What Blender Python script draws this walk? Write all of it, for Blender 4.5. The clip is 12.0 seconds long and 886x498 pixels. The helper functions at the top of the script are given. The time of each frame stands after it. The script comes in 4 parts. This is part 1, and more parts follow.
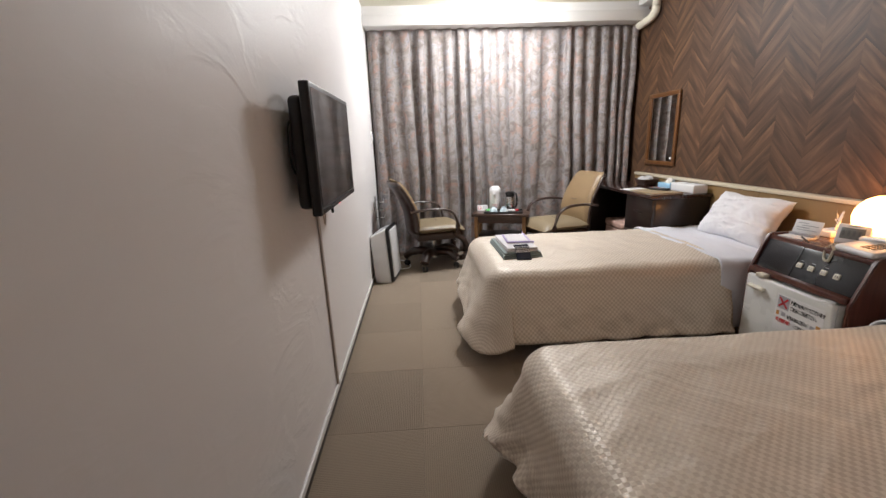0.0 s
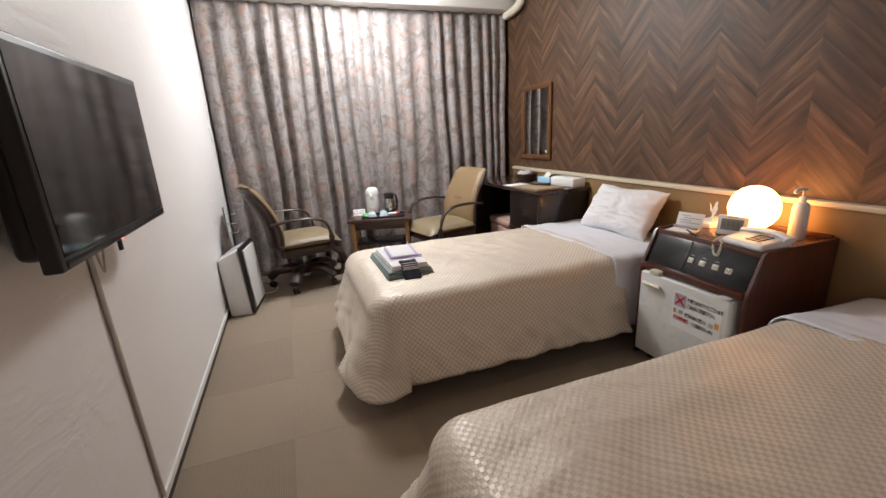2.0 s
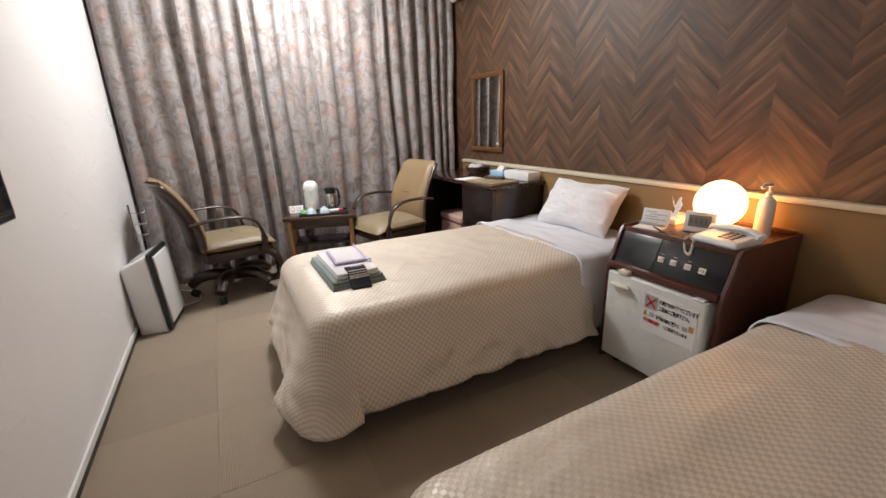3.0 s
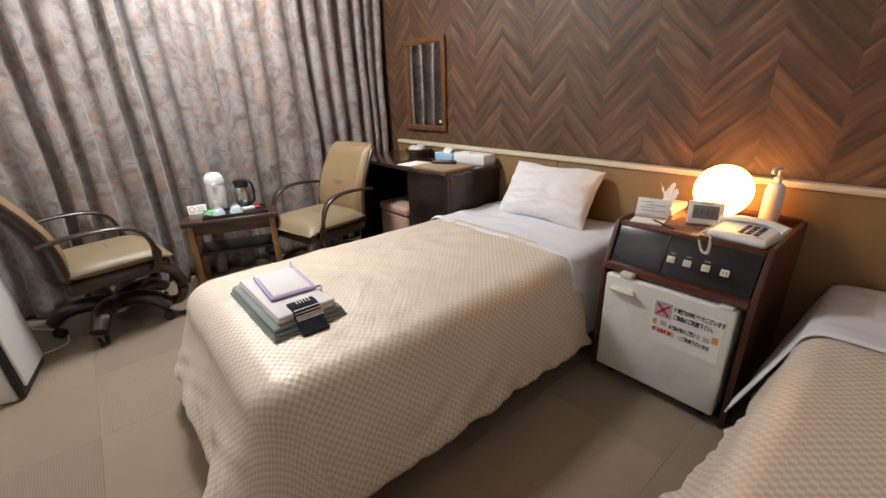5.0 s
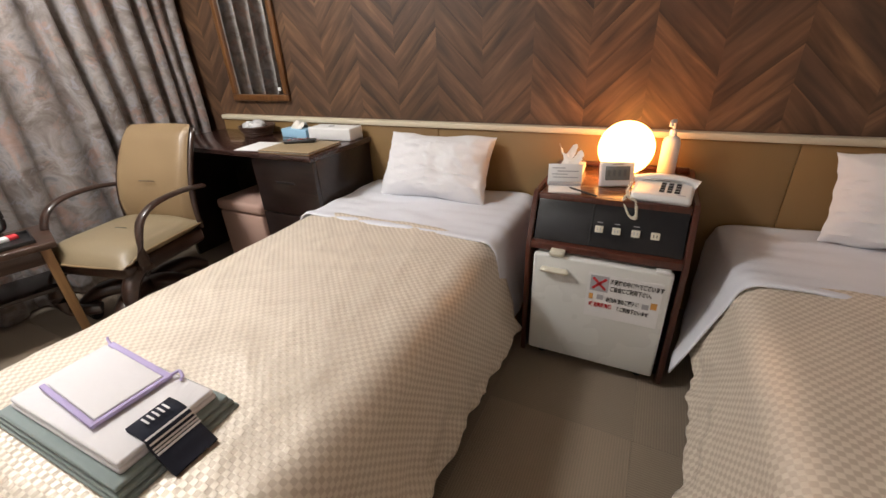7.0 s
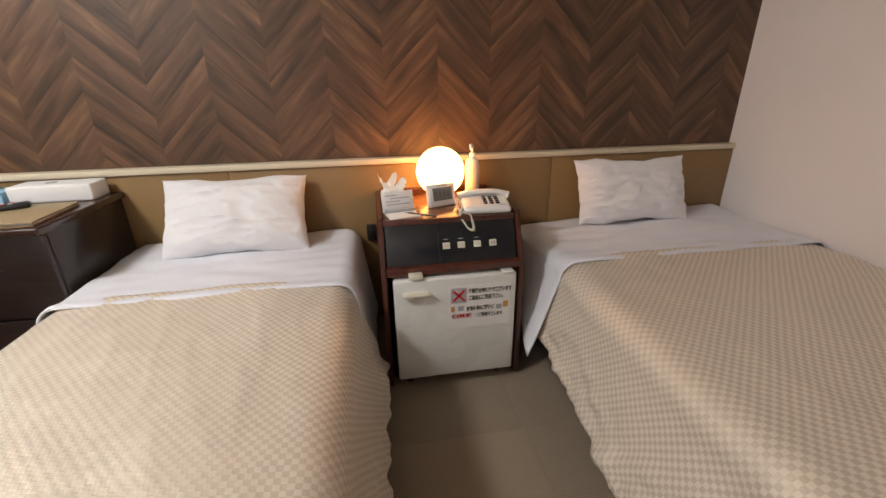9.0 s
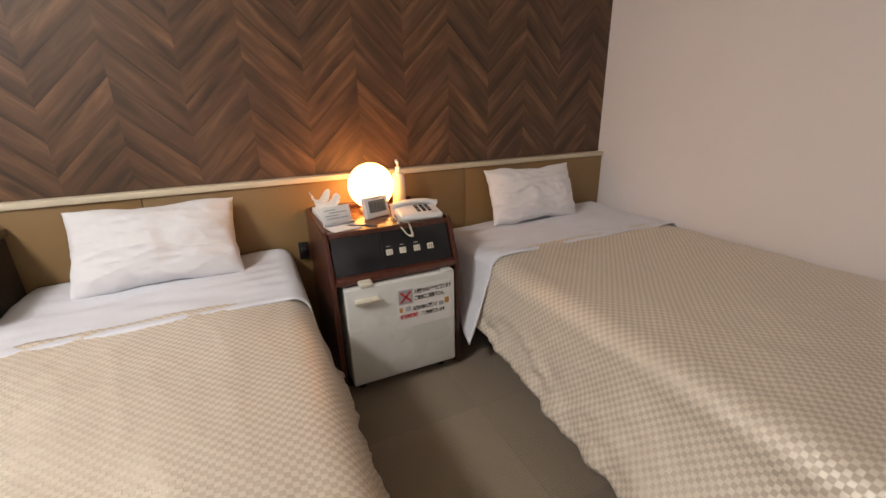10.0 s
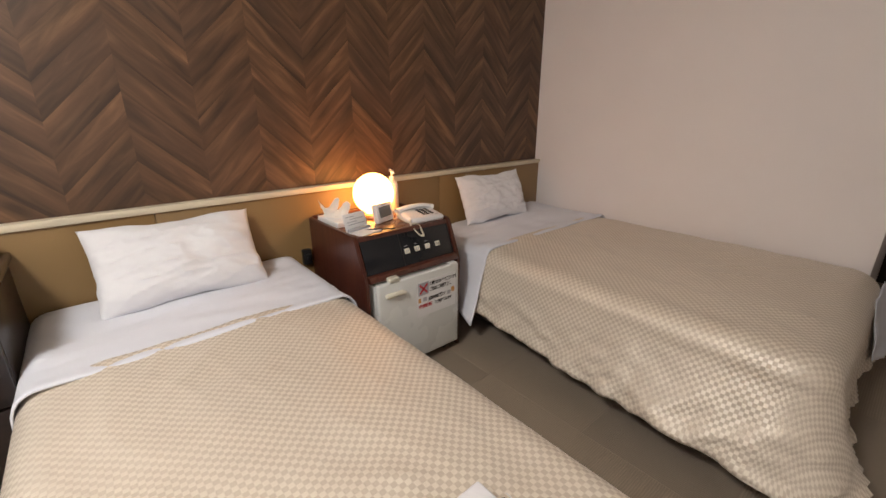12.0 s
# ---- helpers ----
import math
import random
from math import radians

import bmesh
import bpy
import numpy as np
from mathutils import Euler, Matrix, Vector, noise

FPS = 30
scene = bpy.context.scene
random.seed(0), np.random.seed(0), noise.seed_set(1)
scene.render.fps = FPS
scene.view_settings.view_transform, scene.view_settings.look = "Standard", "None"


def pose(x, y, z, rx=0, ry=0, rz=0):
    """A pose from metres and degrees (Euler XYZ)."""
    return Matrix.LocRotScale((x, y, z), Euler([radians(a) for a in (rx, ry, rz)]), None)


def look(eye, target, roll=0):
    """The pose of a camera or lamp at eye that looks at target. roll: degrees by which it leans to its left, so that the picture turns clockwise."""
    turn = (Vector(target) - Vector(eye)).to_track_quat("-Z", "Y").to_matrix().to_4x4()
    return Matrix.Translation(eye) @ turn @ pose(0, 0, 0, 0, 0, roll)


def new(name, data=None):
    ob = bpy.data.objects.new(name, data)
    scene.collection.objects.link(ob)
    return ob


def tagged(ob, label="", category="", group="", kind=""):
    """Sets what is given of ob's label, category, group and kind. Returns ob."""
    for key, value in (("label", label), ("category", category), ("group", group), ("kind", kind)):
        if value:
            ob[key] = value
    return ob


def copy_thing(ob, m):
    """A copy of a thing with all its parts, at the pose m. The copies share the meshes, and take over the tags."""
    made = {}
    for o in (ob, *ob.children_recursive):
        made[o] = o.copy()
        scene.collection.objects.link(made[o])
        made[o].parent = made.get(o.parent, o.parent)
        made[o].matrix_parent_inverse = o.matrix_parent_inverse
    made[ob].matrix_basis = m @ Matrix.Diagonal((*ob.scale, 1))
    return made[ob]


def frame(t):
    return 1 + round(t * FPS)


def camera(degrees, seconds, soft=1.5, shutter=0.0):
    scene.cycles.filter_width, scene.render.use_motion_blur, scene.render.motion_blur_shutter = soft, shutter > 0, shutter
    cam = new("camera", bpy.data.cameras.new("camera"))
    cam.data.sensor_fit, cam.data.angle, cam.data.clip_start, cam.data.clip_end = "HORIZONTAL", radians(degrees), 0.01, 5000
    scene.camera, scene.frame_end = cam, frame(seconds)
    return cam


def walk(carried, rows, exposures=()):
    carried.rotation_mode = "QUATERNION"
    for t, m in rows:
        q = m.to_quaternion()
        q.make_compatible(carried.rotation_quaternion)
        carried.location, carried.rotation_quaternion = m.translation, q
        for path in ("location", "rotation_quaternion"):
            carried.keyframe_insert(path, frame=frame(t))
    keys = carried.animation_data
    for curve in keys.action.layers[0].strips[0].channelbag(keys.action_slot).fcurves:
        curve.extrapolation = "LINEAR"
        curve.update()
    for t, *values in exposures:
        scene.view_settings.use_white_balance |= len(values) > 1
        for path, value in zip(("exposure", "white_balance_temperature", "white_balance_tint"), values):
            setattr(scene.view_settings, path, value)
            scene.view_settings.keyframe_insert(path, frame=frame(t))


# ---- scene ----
cam = camera(94.4, 12.0)
PATH = [
    (0, (0.099, 0.129, 1.232), (0.199, 2.062, 0.73), -2.1),
    (0.5, (0.153, 0.238, 1.239), (0.368, 2.165, 0.748), -2.6),
    (1, (0.197, 0.314, 1.241), (0.563, 2.213, 0.732), -3.0),
    (1.5, (0.216, 0.452, 1.235), (0.73, 2.311, 0.707), -3.0),
    (2, (0.202, 0.59, 1.23), (0.849, 2.402, 0.685), -2.8),
    (2.5, (0.205, 0.687, 1.222), (0.98, 2.444, 0.66), -2.3),
    (3, (0.251, 0.849, 1.206), (1.143, 2.54, 0.619), -1.7),
    (3.2, (0.251, 0.903, 1.196), (1.195, 2.568, 0.617), -1.3),
    (5, (0.306, 1.367, 1.22), (1.504, 2.804, 0.512), -1.7),
    (5.5, (0.405, 1.479, 1.202), (1.655, 2.849, 0.453), -2.0),
    (6, (0.464, 1.546, 1.201), (1.793, 2.807, 0.4), -2.5),
    (6.5, (0.464, 1.669, 1.196), (1.929, 2.739, 0.355), -2.5),
    (7, (0.462, 1.809, 1.214), (2.053, 2.633, 0.326), -2.8),
    (7.5, (0.483, 1.873, 1.209), (2.174, 2.451, 0.311), -3.0),
    (7.7, (0.507, 1.899, 1.208), (2.231, 2.366, 0.309), -3.1),
    (9.3, (0.456, 2.254, 1.162), (2.269, 1.794, 0.452), -0.95),
    (9.5, (0.437, 2.314, 1.166), (2.222, 1.745, 0.468), -1.05),
    (10, (0.379, 2.39, 1.163), (2.094, 1.602, 0.501), -1.4),
    (10.5, (0.321, 2.499, 1.176), (1.945, 1.537, 0.517), -1.1),
    (11, (0.3, 2.621, 1.174), (1.856, 1.546, 0.523), -1.05),
    (11.5, (0.352, 2.79, 1.187), (1.842, 1.61, 0.537), -0.75),
    (12, (0.416, 2.976, 1.228), (1.861, 1.753, 0.582), -0.2),
]
walk(cam, [(t, look(eye, target, roll)) for t, eye, target, roll in PATH],
     exposures=[(0, 0.0, 6200, 9), (3, 0.0, 6350, 9), (6, 0.0, 6500, 9), (9, -0.03, 6600, 9), (12, -0.07, 6650, 9)])


# ---- world and lights ----
world = bpy.data.worlds.new("night")
world.use_nodes = True
world.node_tree.nodes["Background"].inputs[0].default_value = (0.02, 0.025, 0.04, 1)
world.node_tree.nodes["Background"].inputs[1].default_value = 0.2
scene.world = world
CEILING_GLOW = 87.0
GLOBE_GLOW = 15.0


# ---- materials ----
class Nodes:
    """Short-hand for a node tree."""

    def __init__(self, name):
        self.mat = bpy.data.materials.new(name)
        self.mat.use_nodes = True
        self.tree = self.mat.node_tree
        self.bsdf = self.tree.nodes["Principled BSDF"]

    def add(self, kind, **settings):
        n = self.tree.nodes.new(kind)
        for key, value in settings.items():
            setattr(n, key, value)
        return n

    def link(self, a, b):
        self.tree.links.new(a, b)

    def put(self, socket, value):
        if isinstance(value, bpy.types.NodeSocket):
            self.link(value, socket)
        else:
            socket.default_value = value

    def math(self, op, a, b=0.0, c=0.0):
        n = self.add("ShaderNodeMath", operation=op)
        self.put(n.inputs[0], a)
        self.put(n.inputs[1], b)
        self.put(n.inputs[2], c)
        return n.outputs[0]

    def coords(self, which="Object", scale=(1, 1, 1), rot=(0, 0, 0)):
        t = self.add("ShaderNodeTexCoord")
        m = self.add("ShaderNodeMapping")
        m.inputs["Scale"].default_value = scale
        m.inputs["Rotation"].default_value = rot
        self.link(t.outputs[which], m.inputs[0])
        return m.outputs[0]

    def noise(self, vec, scale, detail=4.0, rough=0.55, distort=0.0):
        n = self.add("ShaderNodeTexNoise")
        self.link(vec, n.inputs["Vector"])
        n.inputs["Scale"].default_value = scale
        n.inputs["Detail"].default_value = detail
        n.inputs["Roughness"].default_value = rough
        n.inputs["Distortion"].default_value = distort
        return n.outputs["Fac"]

    def ramp(self, fac, stops):
        n = self.add("ShaderNodeValToRGB")
        self.put(n.inputs[0], fac)
        e = n.color_ramp.elements
        while len(e) < len(stops):
            e.new(0.5)
        for el, (p, c) in zip(e, stops):
            el.position, el.color = p, (*c, 1)
        return n.outputs[0]

    def mix(self, fac, a, b, blend="MIX"):
        n = self.add("ShaderNodeMix", data_type="RGBA", blend_type=blend)
        self.put(n.inputs[0], fac)
        for i, v in ((6, a), (7, b)):
            self.put(n.inputs[i], (*v, 1) if isinstance(v, tuple) else v)
        return n.outputs[2]

    def bump(self, height, strength, distance=0.002, under=None):
        n = self.add("ShaderNodeBump")
        n.inputs["Strength"].default_value = strength
        n.inputs["Distance"].default_value = distance
        self.put(n.inputs["Height"], height)
        if under is not None:
            self.link(under, n.inputs["Normal"])
        return n.outputs[0]

    def done(self, color=None, rough=None, normal=None, metal=0.0, **more):
        b = self.bsdf
        if color is not None:
            self.put(b.inputs["Base Color"], (*color, 1) if isinstance(color, tuple) else color)
        if rough is not None:
            self.put(b.inputs["Roughness"], rough)
        if normal is not None:
            self.link(normal, b.inputs["Normal"])
        b.inputs["Metallic"].default_value = metal
        for key, value in more.items():
            self.put(b.inputs[key.replace("_", " ").title().replace("Ior", "IOR")], value)
        return self.mat


def shade(c, k):
    return tuple(min(1.0, v * k) for v in c)


def plain(name, color, rough=0.5, metal=0.0, grain=60.0, depth=0.15, vary=0.12, **more):
    """A surface with stains at two scales and a fine relief."""
    n = Nodes(name)
    v = n.coords()
    big, fine = n.noise(v, 3.0, 3), n.noise(v, grain, 5)
    col = n.mix(big, shade(color, 1 - vary), shade(color, 1 + vary))
    col = n.mix(n.math("MULTIPLY", fine, 0.25), col, shade(color, 0.8))
    r = n.math("ADD", n.math("MULTIPLY", n.math("SUBTRACT", big, 0.5), 0.2), rough)
    return n.done(col, r, n.bump(fine, depth, 0.001), metal, **more)


def wood(name, dark, light, rough=0.35, axis="X", coat=0.0):
    n = Nodes(name)
    s = {"X": (1, 12, 12), "Y": (12, 1, 12), "Z": (12, 12, 1)}[axis]
    v = n.coords(scale=s)
    g = n.noise(v, 3.5, 7, 0.6, 0.8)
    f = n.noise(v, 22, 4, 0.6)
    col = n.ramp(g, [(0.3, dark), (0.7, light)])
    col = n.mix(n.math("MULTIPLY", f, 0.35), col, shade(dark, 0.6))
    r = n.math("ADD", n.math("MULTIPLY", f, 0.15), rough - 0.07)
    return n.done(col, r, n.bump(f, 0.12, 0.001), 0.0, coat_weight=coat)


def make_plaster(name, color):
    """Trowelled wall covering: long flat strokes in relief."""
    n = Nodes(name)
    v = n.coords()
    vs = n.coords(scale=(1, 0.45, 0.9), rot=(0.35, 0, 0))
    strokes = n.noise(vs, 6.0, 4, 0.5, 1.0)
    ridge = n.ramp(strokes, [(0.42, (0, 0, 0)), (0.52, (1, 1, 1)), (0.62, (0.5, 0.5, 0.5))])
    fine = n.noise(v, 120, 4)
    big = n.noise(v, 1.3, 3)
    col = n.mix(big, shade(color, 0.95), shade(color, 1.03))
    b = n.bump(fine, 0.12, 0.001)
    patch = n.ramp(n.noise(v, 1.1, 2), [(0.40, (0, 0, 0)), (0.55, (1, 1, 1))])
    b = n.bump(n.math("MULTIPLY", ridge, patch), 0.28, 0.004, b)
    b = n.bump(big, 0.15, 0.02, b)
    return n.done(col, n.math("ADD", n.math("MULTIPLY", strokes, 0.2), 0.38), b)


def make_chevron():
    """Printed wallpaper of planks laid in a chevron, points up."""
    n = Nodes("chevron_wallpaper")
    sep = n.add("ShaderNodeSeparateXYZ")
    geo = n.add("ShaderNodeNewGeometry")
    n.link(geo.outputs["Position"], sep.inputs[0])
    y, z = sep.outputs["Y"], sep.outputs["Z"]
    half, tall = 0.2425, 0.13
    cell = n.math("DIVIDE", n.math("SUBTRACT", y, 1.376), half)
    col_id = n.math("FLOOR", cell)
    tri = n.math("PINGPONG", cell, 1.0)
    w = n.math("DIVIDE", n.math("ADD", z, n.math("MULTIPLY_ADD", tri, half * 0.98, 0.004)), tall)
    row = n.math("FLOOR", w)
    v = n.math("SUBTRACT", w, row)
    ids = n.add("ShaderNodeCombineXYZ")
    n.link(col_id, ids.inputs[0])
    n.link(row, ids.inputs[1])
    wn = n.add("ShaderNodeTexWhiteNoise", noise_dimensions="2D")
    n.link(ids.outputs[0], wn.inputs["Vector"])
    rnd = wn.outputs["Value"]
    gv = n.add("ShaderNodeCombineXYZ")
    n.link(n.math("MULTIPLY", y, 5.5), gv.inputs[0])
    n.link(n.math("MULTIPLY", w, 2.6), gv.inputs[1])
    n.link(n.math("MULTIPLY", rnd, 37.0), gv.inputs[2])
    grain = n.noise(gv.outputs[0], 1.0, 4, 0.5, 0.6)
    streak = n.noise(gv.outputs[0], 0.55, 2, 0.5)
    base = n.ramp(grain, [(0.3, (0.066, 0.034, 0.018)), (0.5, (0.115, 0.061, 0.032)), (0.72, (0.195, 0.108, 0.055))])
    base = n.mix(n.math("MULTIPLY", rnd, 0.42), base, (0.085, 0.050, 0.036))
    tone = n.ramp(streak, [(0.32, (0.64, 0.64, 0.65)), (0.68, (1.24, 1.2, 1.14))])
    base = n.mix(1.0, base, tone, "MULTIPLY")
    # each plank's lower edge is printed darker, its upper edge paler
    edge = n.ramp(v, [(0.0, (0.52, 0.50, 0.50)), (0.12, (0.78, 0.76, 0.76)), (0.5, (1, 1, 1)), (0.9, (1.16, 1.14, 1.1)), (1.0, (1.05, 1.04, 1.02))])
    base = n.mix(0.85, base, edge, "MULTIPLY")
    fine = n.noise(n.coords(), 240, 3)
    return n.done(base, 0.52, n.bump(n.math("ADD", fine, n.math("MULTIPLY", grain, 0.6)), 0.15, 0.001))


def make_cover():
    """Satin damask bedspread: squares of warp and weft satin in a checker, so that each set shines across its own threads.
    UV is the cloth itself in metres."""
    n = Nodes("bedspread_cloth")
    uv = n.coords("UV")
    sep = n.add("ShaderNodeSeparateXYZ")
    n.link(uv, sep.inputs[0])
    k = math.pi / 0.0125
    su = n.math("SINE", n.math("MULTIPLY", sep.outputs[0], k))
    sv = n.math("SINE", n.math("MULTIPLY", sep.outputs[1], k))
    wv = n.math("MULTIPLY", su, sv)
    sq = n.add("ShaderNodeMath", operation="MULTIPLY_ADD", use_clamp=True)
    n.link(wv, sq.inputs[0])
    sq.inputs[1].default_value, sq.inputs[2].default_value = 2.2, 0.5
    sq = sq.outputs[0]
    worn = n.noise(uv, 2.2, 3)
    crumple = n.noise(uv, 9.0, 4, 0.6, 0.8)
    weave = n.noise(uv, 300, 2)
    # part of the checks' sheen is painted in: shining squares paler, others tan
    col = n.mix(sq, (0.61, 0.52, 0.42), (0.81, 0.725, 0.615))
    col = n.mix(n.math("MULTIPLY", worn, 0.3), col, (0.69, 0.60, 0.495))
    rough = n.math("MULTIPLY_ADD", worn, 0.08, n.math("MULTIPLY_ADD", sq, -0.14, 0.54))
    b = n.bump(weave, 0.08, 0.001)
    b = n.bump(sq, 0.35, 0.0012, b)
    b = n.bump(crumple, 0.35, 0.006, b)
    tang = n.add("ShaderNodeTangent", direction_type="UV_MAP", uv_map="UVMap")
    n.link(tang.outputs[0], n.bsdf.inputs["Tangent"])
    return n.done(col, rough, b, 0.17, sheen_weight=0.12, sheen_roughness=0.4, specular_ior_level=1.0,
                  anisotropic=0.6, anisotropic_rotation=n.math("MULTIPLY", sq, 0.25))


def make_linen(name, color, fold=0.35):
    n = Nodes(name)
    v = n.coords()
    big = n.noise(v, 6, 4, 0.55, 0.6)
    weave = n.noise(v, 400, 2)
    col = n.mix(big, shade(color, 0.94), shade(color, 1.03))
    b = n.bump(weave, 0.1, 0.001)
    b = n.bump(big, fold, 0.02, b)
    return n.done(col, 0.8, b, 0.0, sheen_weight=0.2)


def make_carpet():
    """Ribbed carpet tile; the ribs run along the tile's own x."""
    n = Nodes("carpet_tile")
    v = n.coords()
    sep = n.add("ShaderNodeSeparateXYZ")
    n.link(v, sep.inputs[0])
    rib = n.math("SINE", n.math("MULTIPLY", sep.outputs[1], 2 * math.pi / 0.0085))
    tuft = n.noise(v, 320, 3)
    dirt = n.noise(n.coords("Generated"), 2.5, 4)
    info = n.add("ShaderNodeObjectInfo")
    col = n.mix(n.math("MULTIPLY_ADD", rib, 0.5, 0.5), (0.265, 0.207, 0.153), (0.335, 0.266, 0.198))
    col = n.mix(n.math("MULTIPLY", tuft, 0.5), col, (0.25, 0.198, 0.148))
    col = n.mix(n.math("MULTIPLY", dirt, 0.3), col, (0.25, 0.20, 0.15))
    col = n.mix(1.0, col, n.ramp(info.outputs["Random"], [(0, (0.80, 0.80, 0.80)), (1, (1.06, 1.05, 1.03))]), "MULTIPLY")
    b = n.bump(tuft, 0.5, 0.003)
    b = n.bump(rib, 0.3, 0.0016, b)
    return n.done(col, 0.92, b, 0.0, sheen_weight=0.1)


def make_curtain():
    """Heavy drape woven with blurred leaves and flowers in rose, grey-blue and sand."""
    n = Nodes("curtain_cloth")
    uv = n.coords("UV")
    a = n.noise(uv, 8, 5, 0.65, 0.9)
    b = n.noise(uv, 7, 4, 0.65, 1.0)
    c = n.noise(uv, 15, 4, 0.65, 0.9)
    weave = n.noise(uv, 500, 2)
    col = n.ramp(a, [(0.34, (0.125, 0.10, 0.088)), (0.47, (0.225, 0.197, 0.185)), (0.56, (0.31, 0.285, 0.275)), (0.68, (0.155, 0.152, 0.165))])
    rose = n.ramp(b, [(0.54, (0, 0, 0)), (0.62, (1, 1, 1))])
    col = n.mix(n.math("MULTIPLY", rose, 0.55), col, (0.37, 0.215, 0.17))
    blue = n.ramp(c, [(0.55, (0, 0, 0)), (0.66, (1, 1, 1))])
    col = n.mix(n.math("MULTIPLY", blue, 0.55), col, (0.34, 0.35, 0.40))
    col = n.mix(n.math("MULTIPLY", weave, 0.2), col, (0.25, 0.2, 0.18))
    return n.done(col, 0.6, n.bump(n.math("ADD", weave, a), 0.2, 0.001), 0.0, sheen_weight=0.3)


def make_glow(name, color, strength):
    n = Nodes(name)
    n.bsdf.inputs["Emission Color"].default_value = (*color, 1)
    n.bsdf.inputs["Emission Strength"].default_value = strength
    return n.done((0.9, 0.88, 0.85), 0.3)


M_PLASTER = make_plaster("trowelled_plaster", (0.85, 0.83, 0.825))
M_WALL = plain("painted_wall", (0.89, 0.835, 0.82), 0.6, grain=180, depth=0.2, vary=0.03)
M_CEIL = plain("ceiling_paper", (0.80, 0.77, 0.64), 0.8, grain=150, vary=0.05)
M_WHITE = plain("white_gloss_paint", (0.80, 0.79, 0.77), 0.35, vary=0.03)
M_DARKTRIM = plain("dark_vinyl_skirting", (0.035, 0.026, 0.022), 0.45)
M_CHEV = make_chevron()
M_CARPET = make_carpet()
M_UNDER = plain("carpet_backing", (0.05, 0.042, 0.035), 0.9)
M_CURTAIN = make_curtain()
M_COVER = make_cover()
M_SHEET = make_linen("white_sheet", (0.76, 0.775, 0.845), 0.2)
M_PILLOW = make_linen("white_pillowcase", (0.79, 0.785, 0.81), 0.2)
M_HEM = plain("cream_hem_cord", (0.74, 0.66, 0.55), 0.6)
M_VINYL = plain("tan_vinyl", (0.255, 0.155, 0.06), 0.42, grain=220, depth=0.2, vary=0.08)
M_CAP = plain("cream_moulding", (0.66, 0.58, 0.44), 0.4, vary=0.05)
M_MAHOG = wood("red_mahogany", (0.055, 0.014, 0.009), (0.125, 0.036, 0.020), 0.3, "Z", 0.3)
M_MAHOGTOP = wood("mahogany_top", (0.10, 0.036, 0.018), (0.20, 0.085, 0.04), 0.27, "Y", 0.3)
M_DESK = wood("dark_desk_wood", (0.011, 0.007, 0.006), (0.030, 0.016, 0.013), 0.32, "Y", 0.2)
M_DESKTOP = wood("desk_top_wood", (0.028, 0.013, 0.011), (0.06, 0.026, 0.02), 0.22, "Y", 0.4)
M_TABLE = wood("walnut_table", (0.035, 0.018, 0.012), (0.085, 0.042, 0.027), 0.3, "X", 0.2)
M_OAK = wood("oak_leg", (0.20, 0.10, 0.035), (0.36, 0.20, 0.08), 0.4, "Z")
M_BENT = wood("dark_bentwood", (0.022, 0.011, 0.008), (0.060, 0.030, 0.020), 0.3, "X", 0.2)
M_FRAME = wood("mirror_frame_wood", (0.10, 0.04, 0.012), (0.21, 0.09, 0.03), 0.32, "Z", 0.2)
M_LEATHER = plain("tan_leather", (0.265, 0.18, 0.095), 0.42, grain=260, depth=0.3, vary=0.1)
M_SEATCL = plain("beige_leather", (0.25, 0.195, 0.12), 0.45, grain=260, depth=0.3, vary=0.08)
M_BLACK = plain("black_plastic", (0.012, 0.012, 0.013), 0.38, vary=0.1)
M_SCREEN = plain("screen_glass", (0.008, 0.008, 0.009), 0.08, depth=0.0, vary=0.05)
M_SLATE = plain("dark_acrylic", (0.014, 0.015, 0.018), 0.22, depth=0.02)
M_FRIDGE = plain("fridge_enamel", (0.74, 0.75, 0.73), 0.28, grain=300, depth=0.08, vary=0.03)
M_PLASTIC = plain("white_plastic", (0.78, 0.78, 0.78), 0.35, vary=0.03)
M_IVORY = plain("ivory_plastic", (0.74, 0.70, 0.58), 0.4, vary=0.04)
M_PAPER = plain("white_paper", (0.80, 0.80, 0.80), 0.8, vary=0.03)
M_INK = plain("black_ink", (0.02, 0.02, 0.02), 0.7)
M_RED = plain("red_ink", (0.55, 0.03, 0.04), 0.7)
M_GREY = plain("grey_print", (0.42, 0.42, 0.45), 0.7)
M_ORANGE = plain("orange_print", (0.62, 0.30, 0.08), 0.7)
M_GREEN = plain("green_foil", (0.12, 0.62, 0.12), 0.35)
M_BLUE = plain("pale_blue_card", (0.35, 0.60, 0.80), 0.6)
M_STEEL = plain("brushed_steel", (0.55, 0.55, 0.55), 0.25, 1.0)
M_CHROME = plain("chrome", (0.75, 0.75, 0.75), 0.12, 1.0, depth=0.0)
M_MIRROR = plain("mirror_silver", (0.85, 0.87, 0.86), 0.02, 1.0, depth=0.0, vary=0.01)
M_TOWEL = make_linen("white_terry", (0.80, 0.78, 0.80), 0.3)
M_LILAC = plain("lilac_hem", (0.52, 0.44, 0.72), 0.85, grain=300, depth=0.4)
M_GOWN = make_linen("grey_green_cotton", (0.235, 0.29, 0.285), 0.3)
M_NAVY = plain("navy_knit", (0.012, 0.014, 0.028), 0.9, grain=400, depth=0.5)
M_CUP = plain("pale_blue_glaze", (0.55, 0.66, 0.72), 0.15, depth=0.0)
M_TISSUE = make_linen("tissue", (0.82, 0.78, 0.72), 0.3)
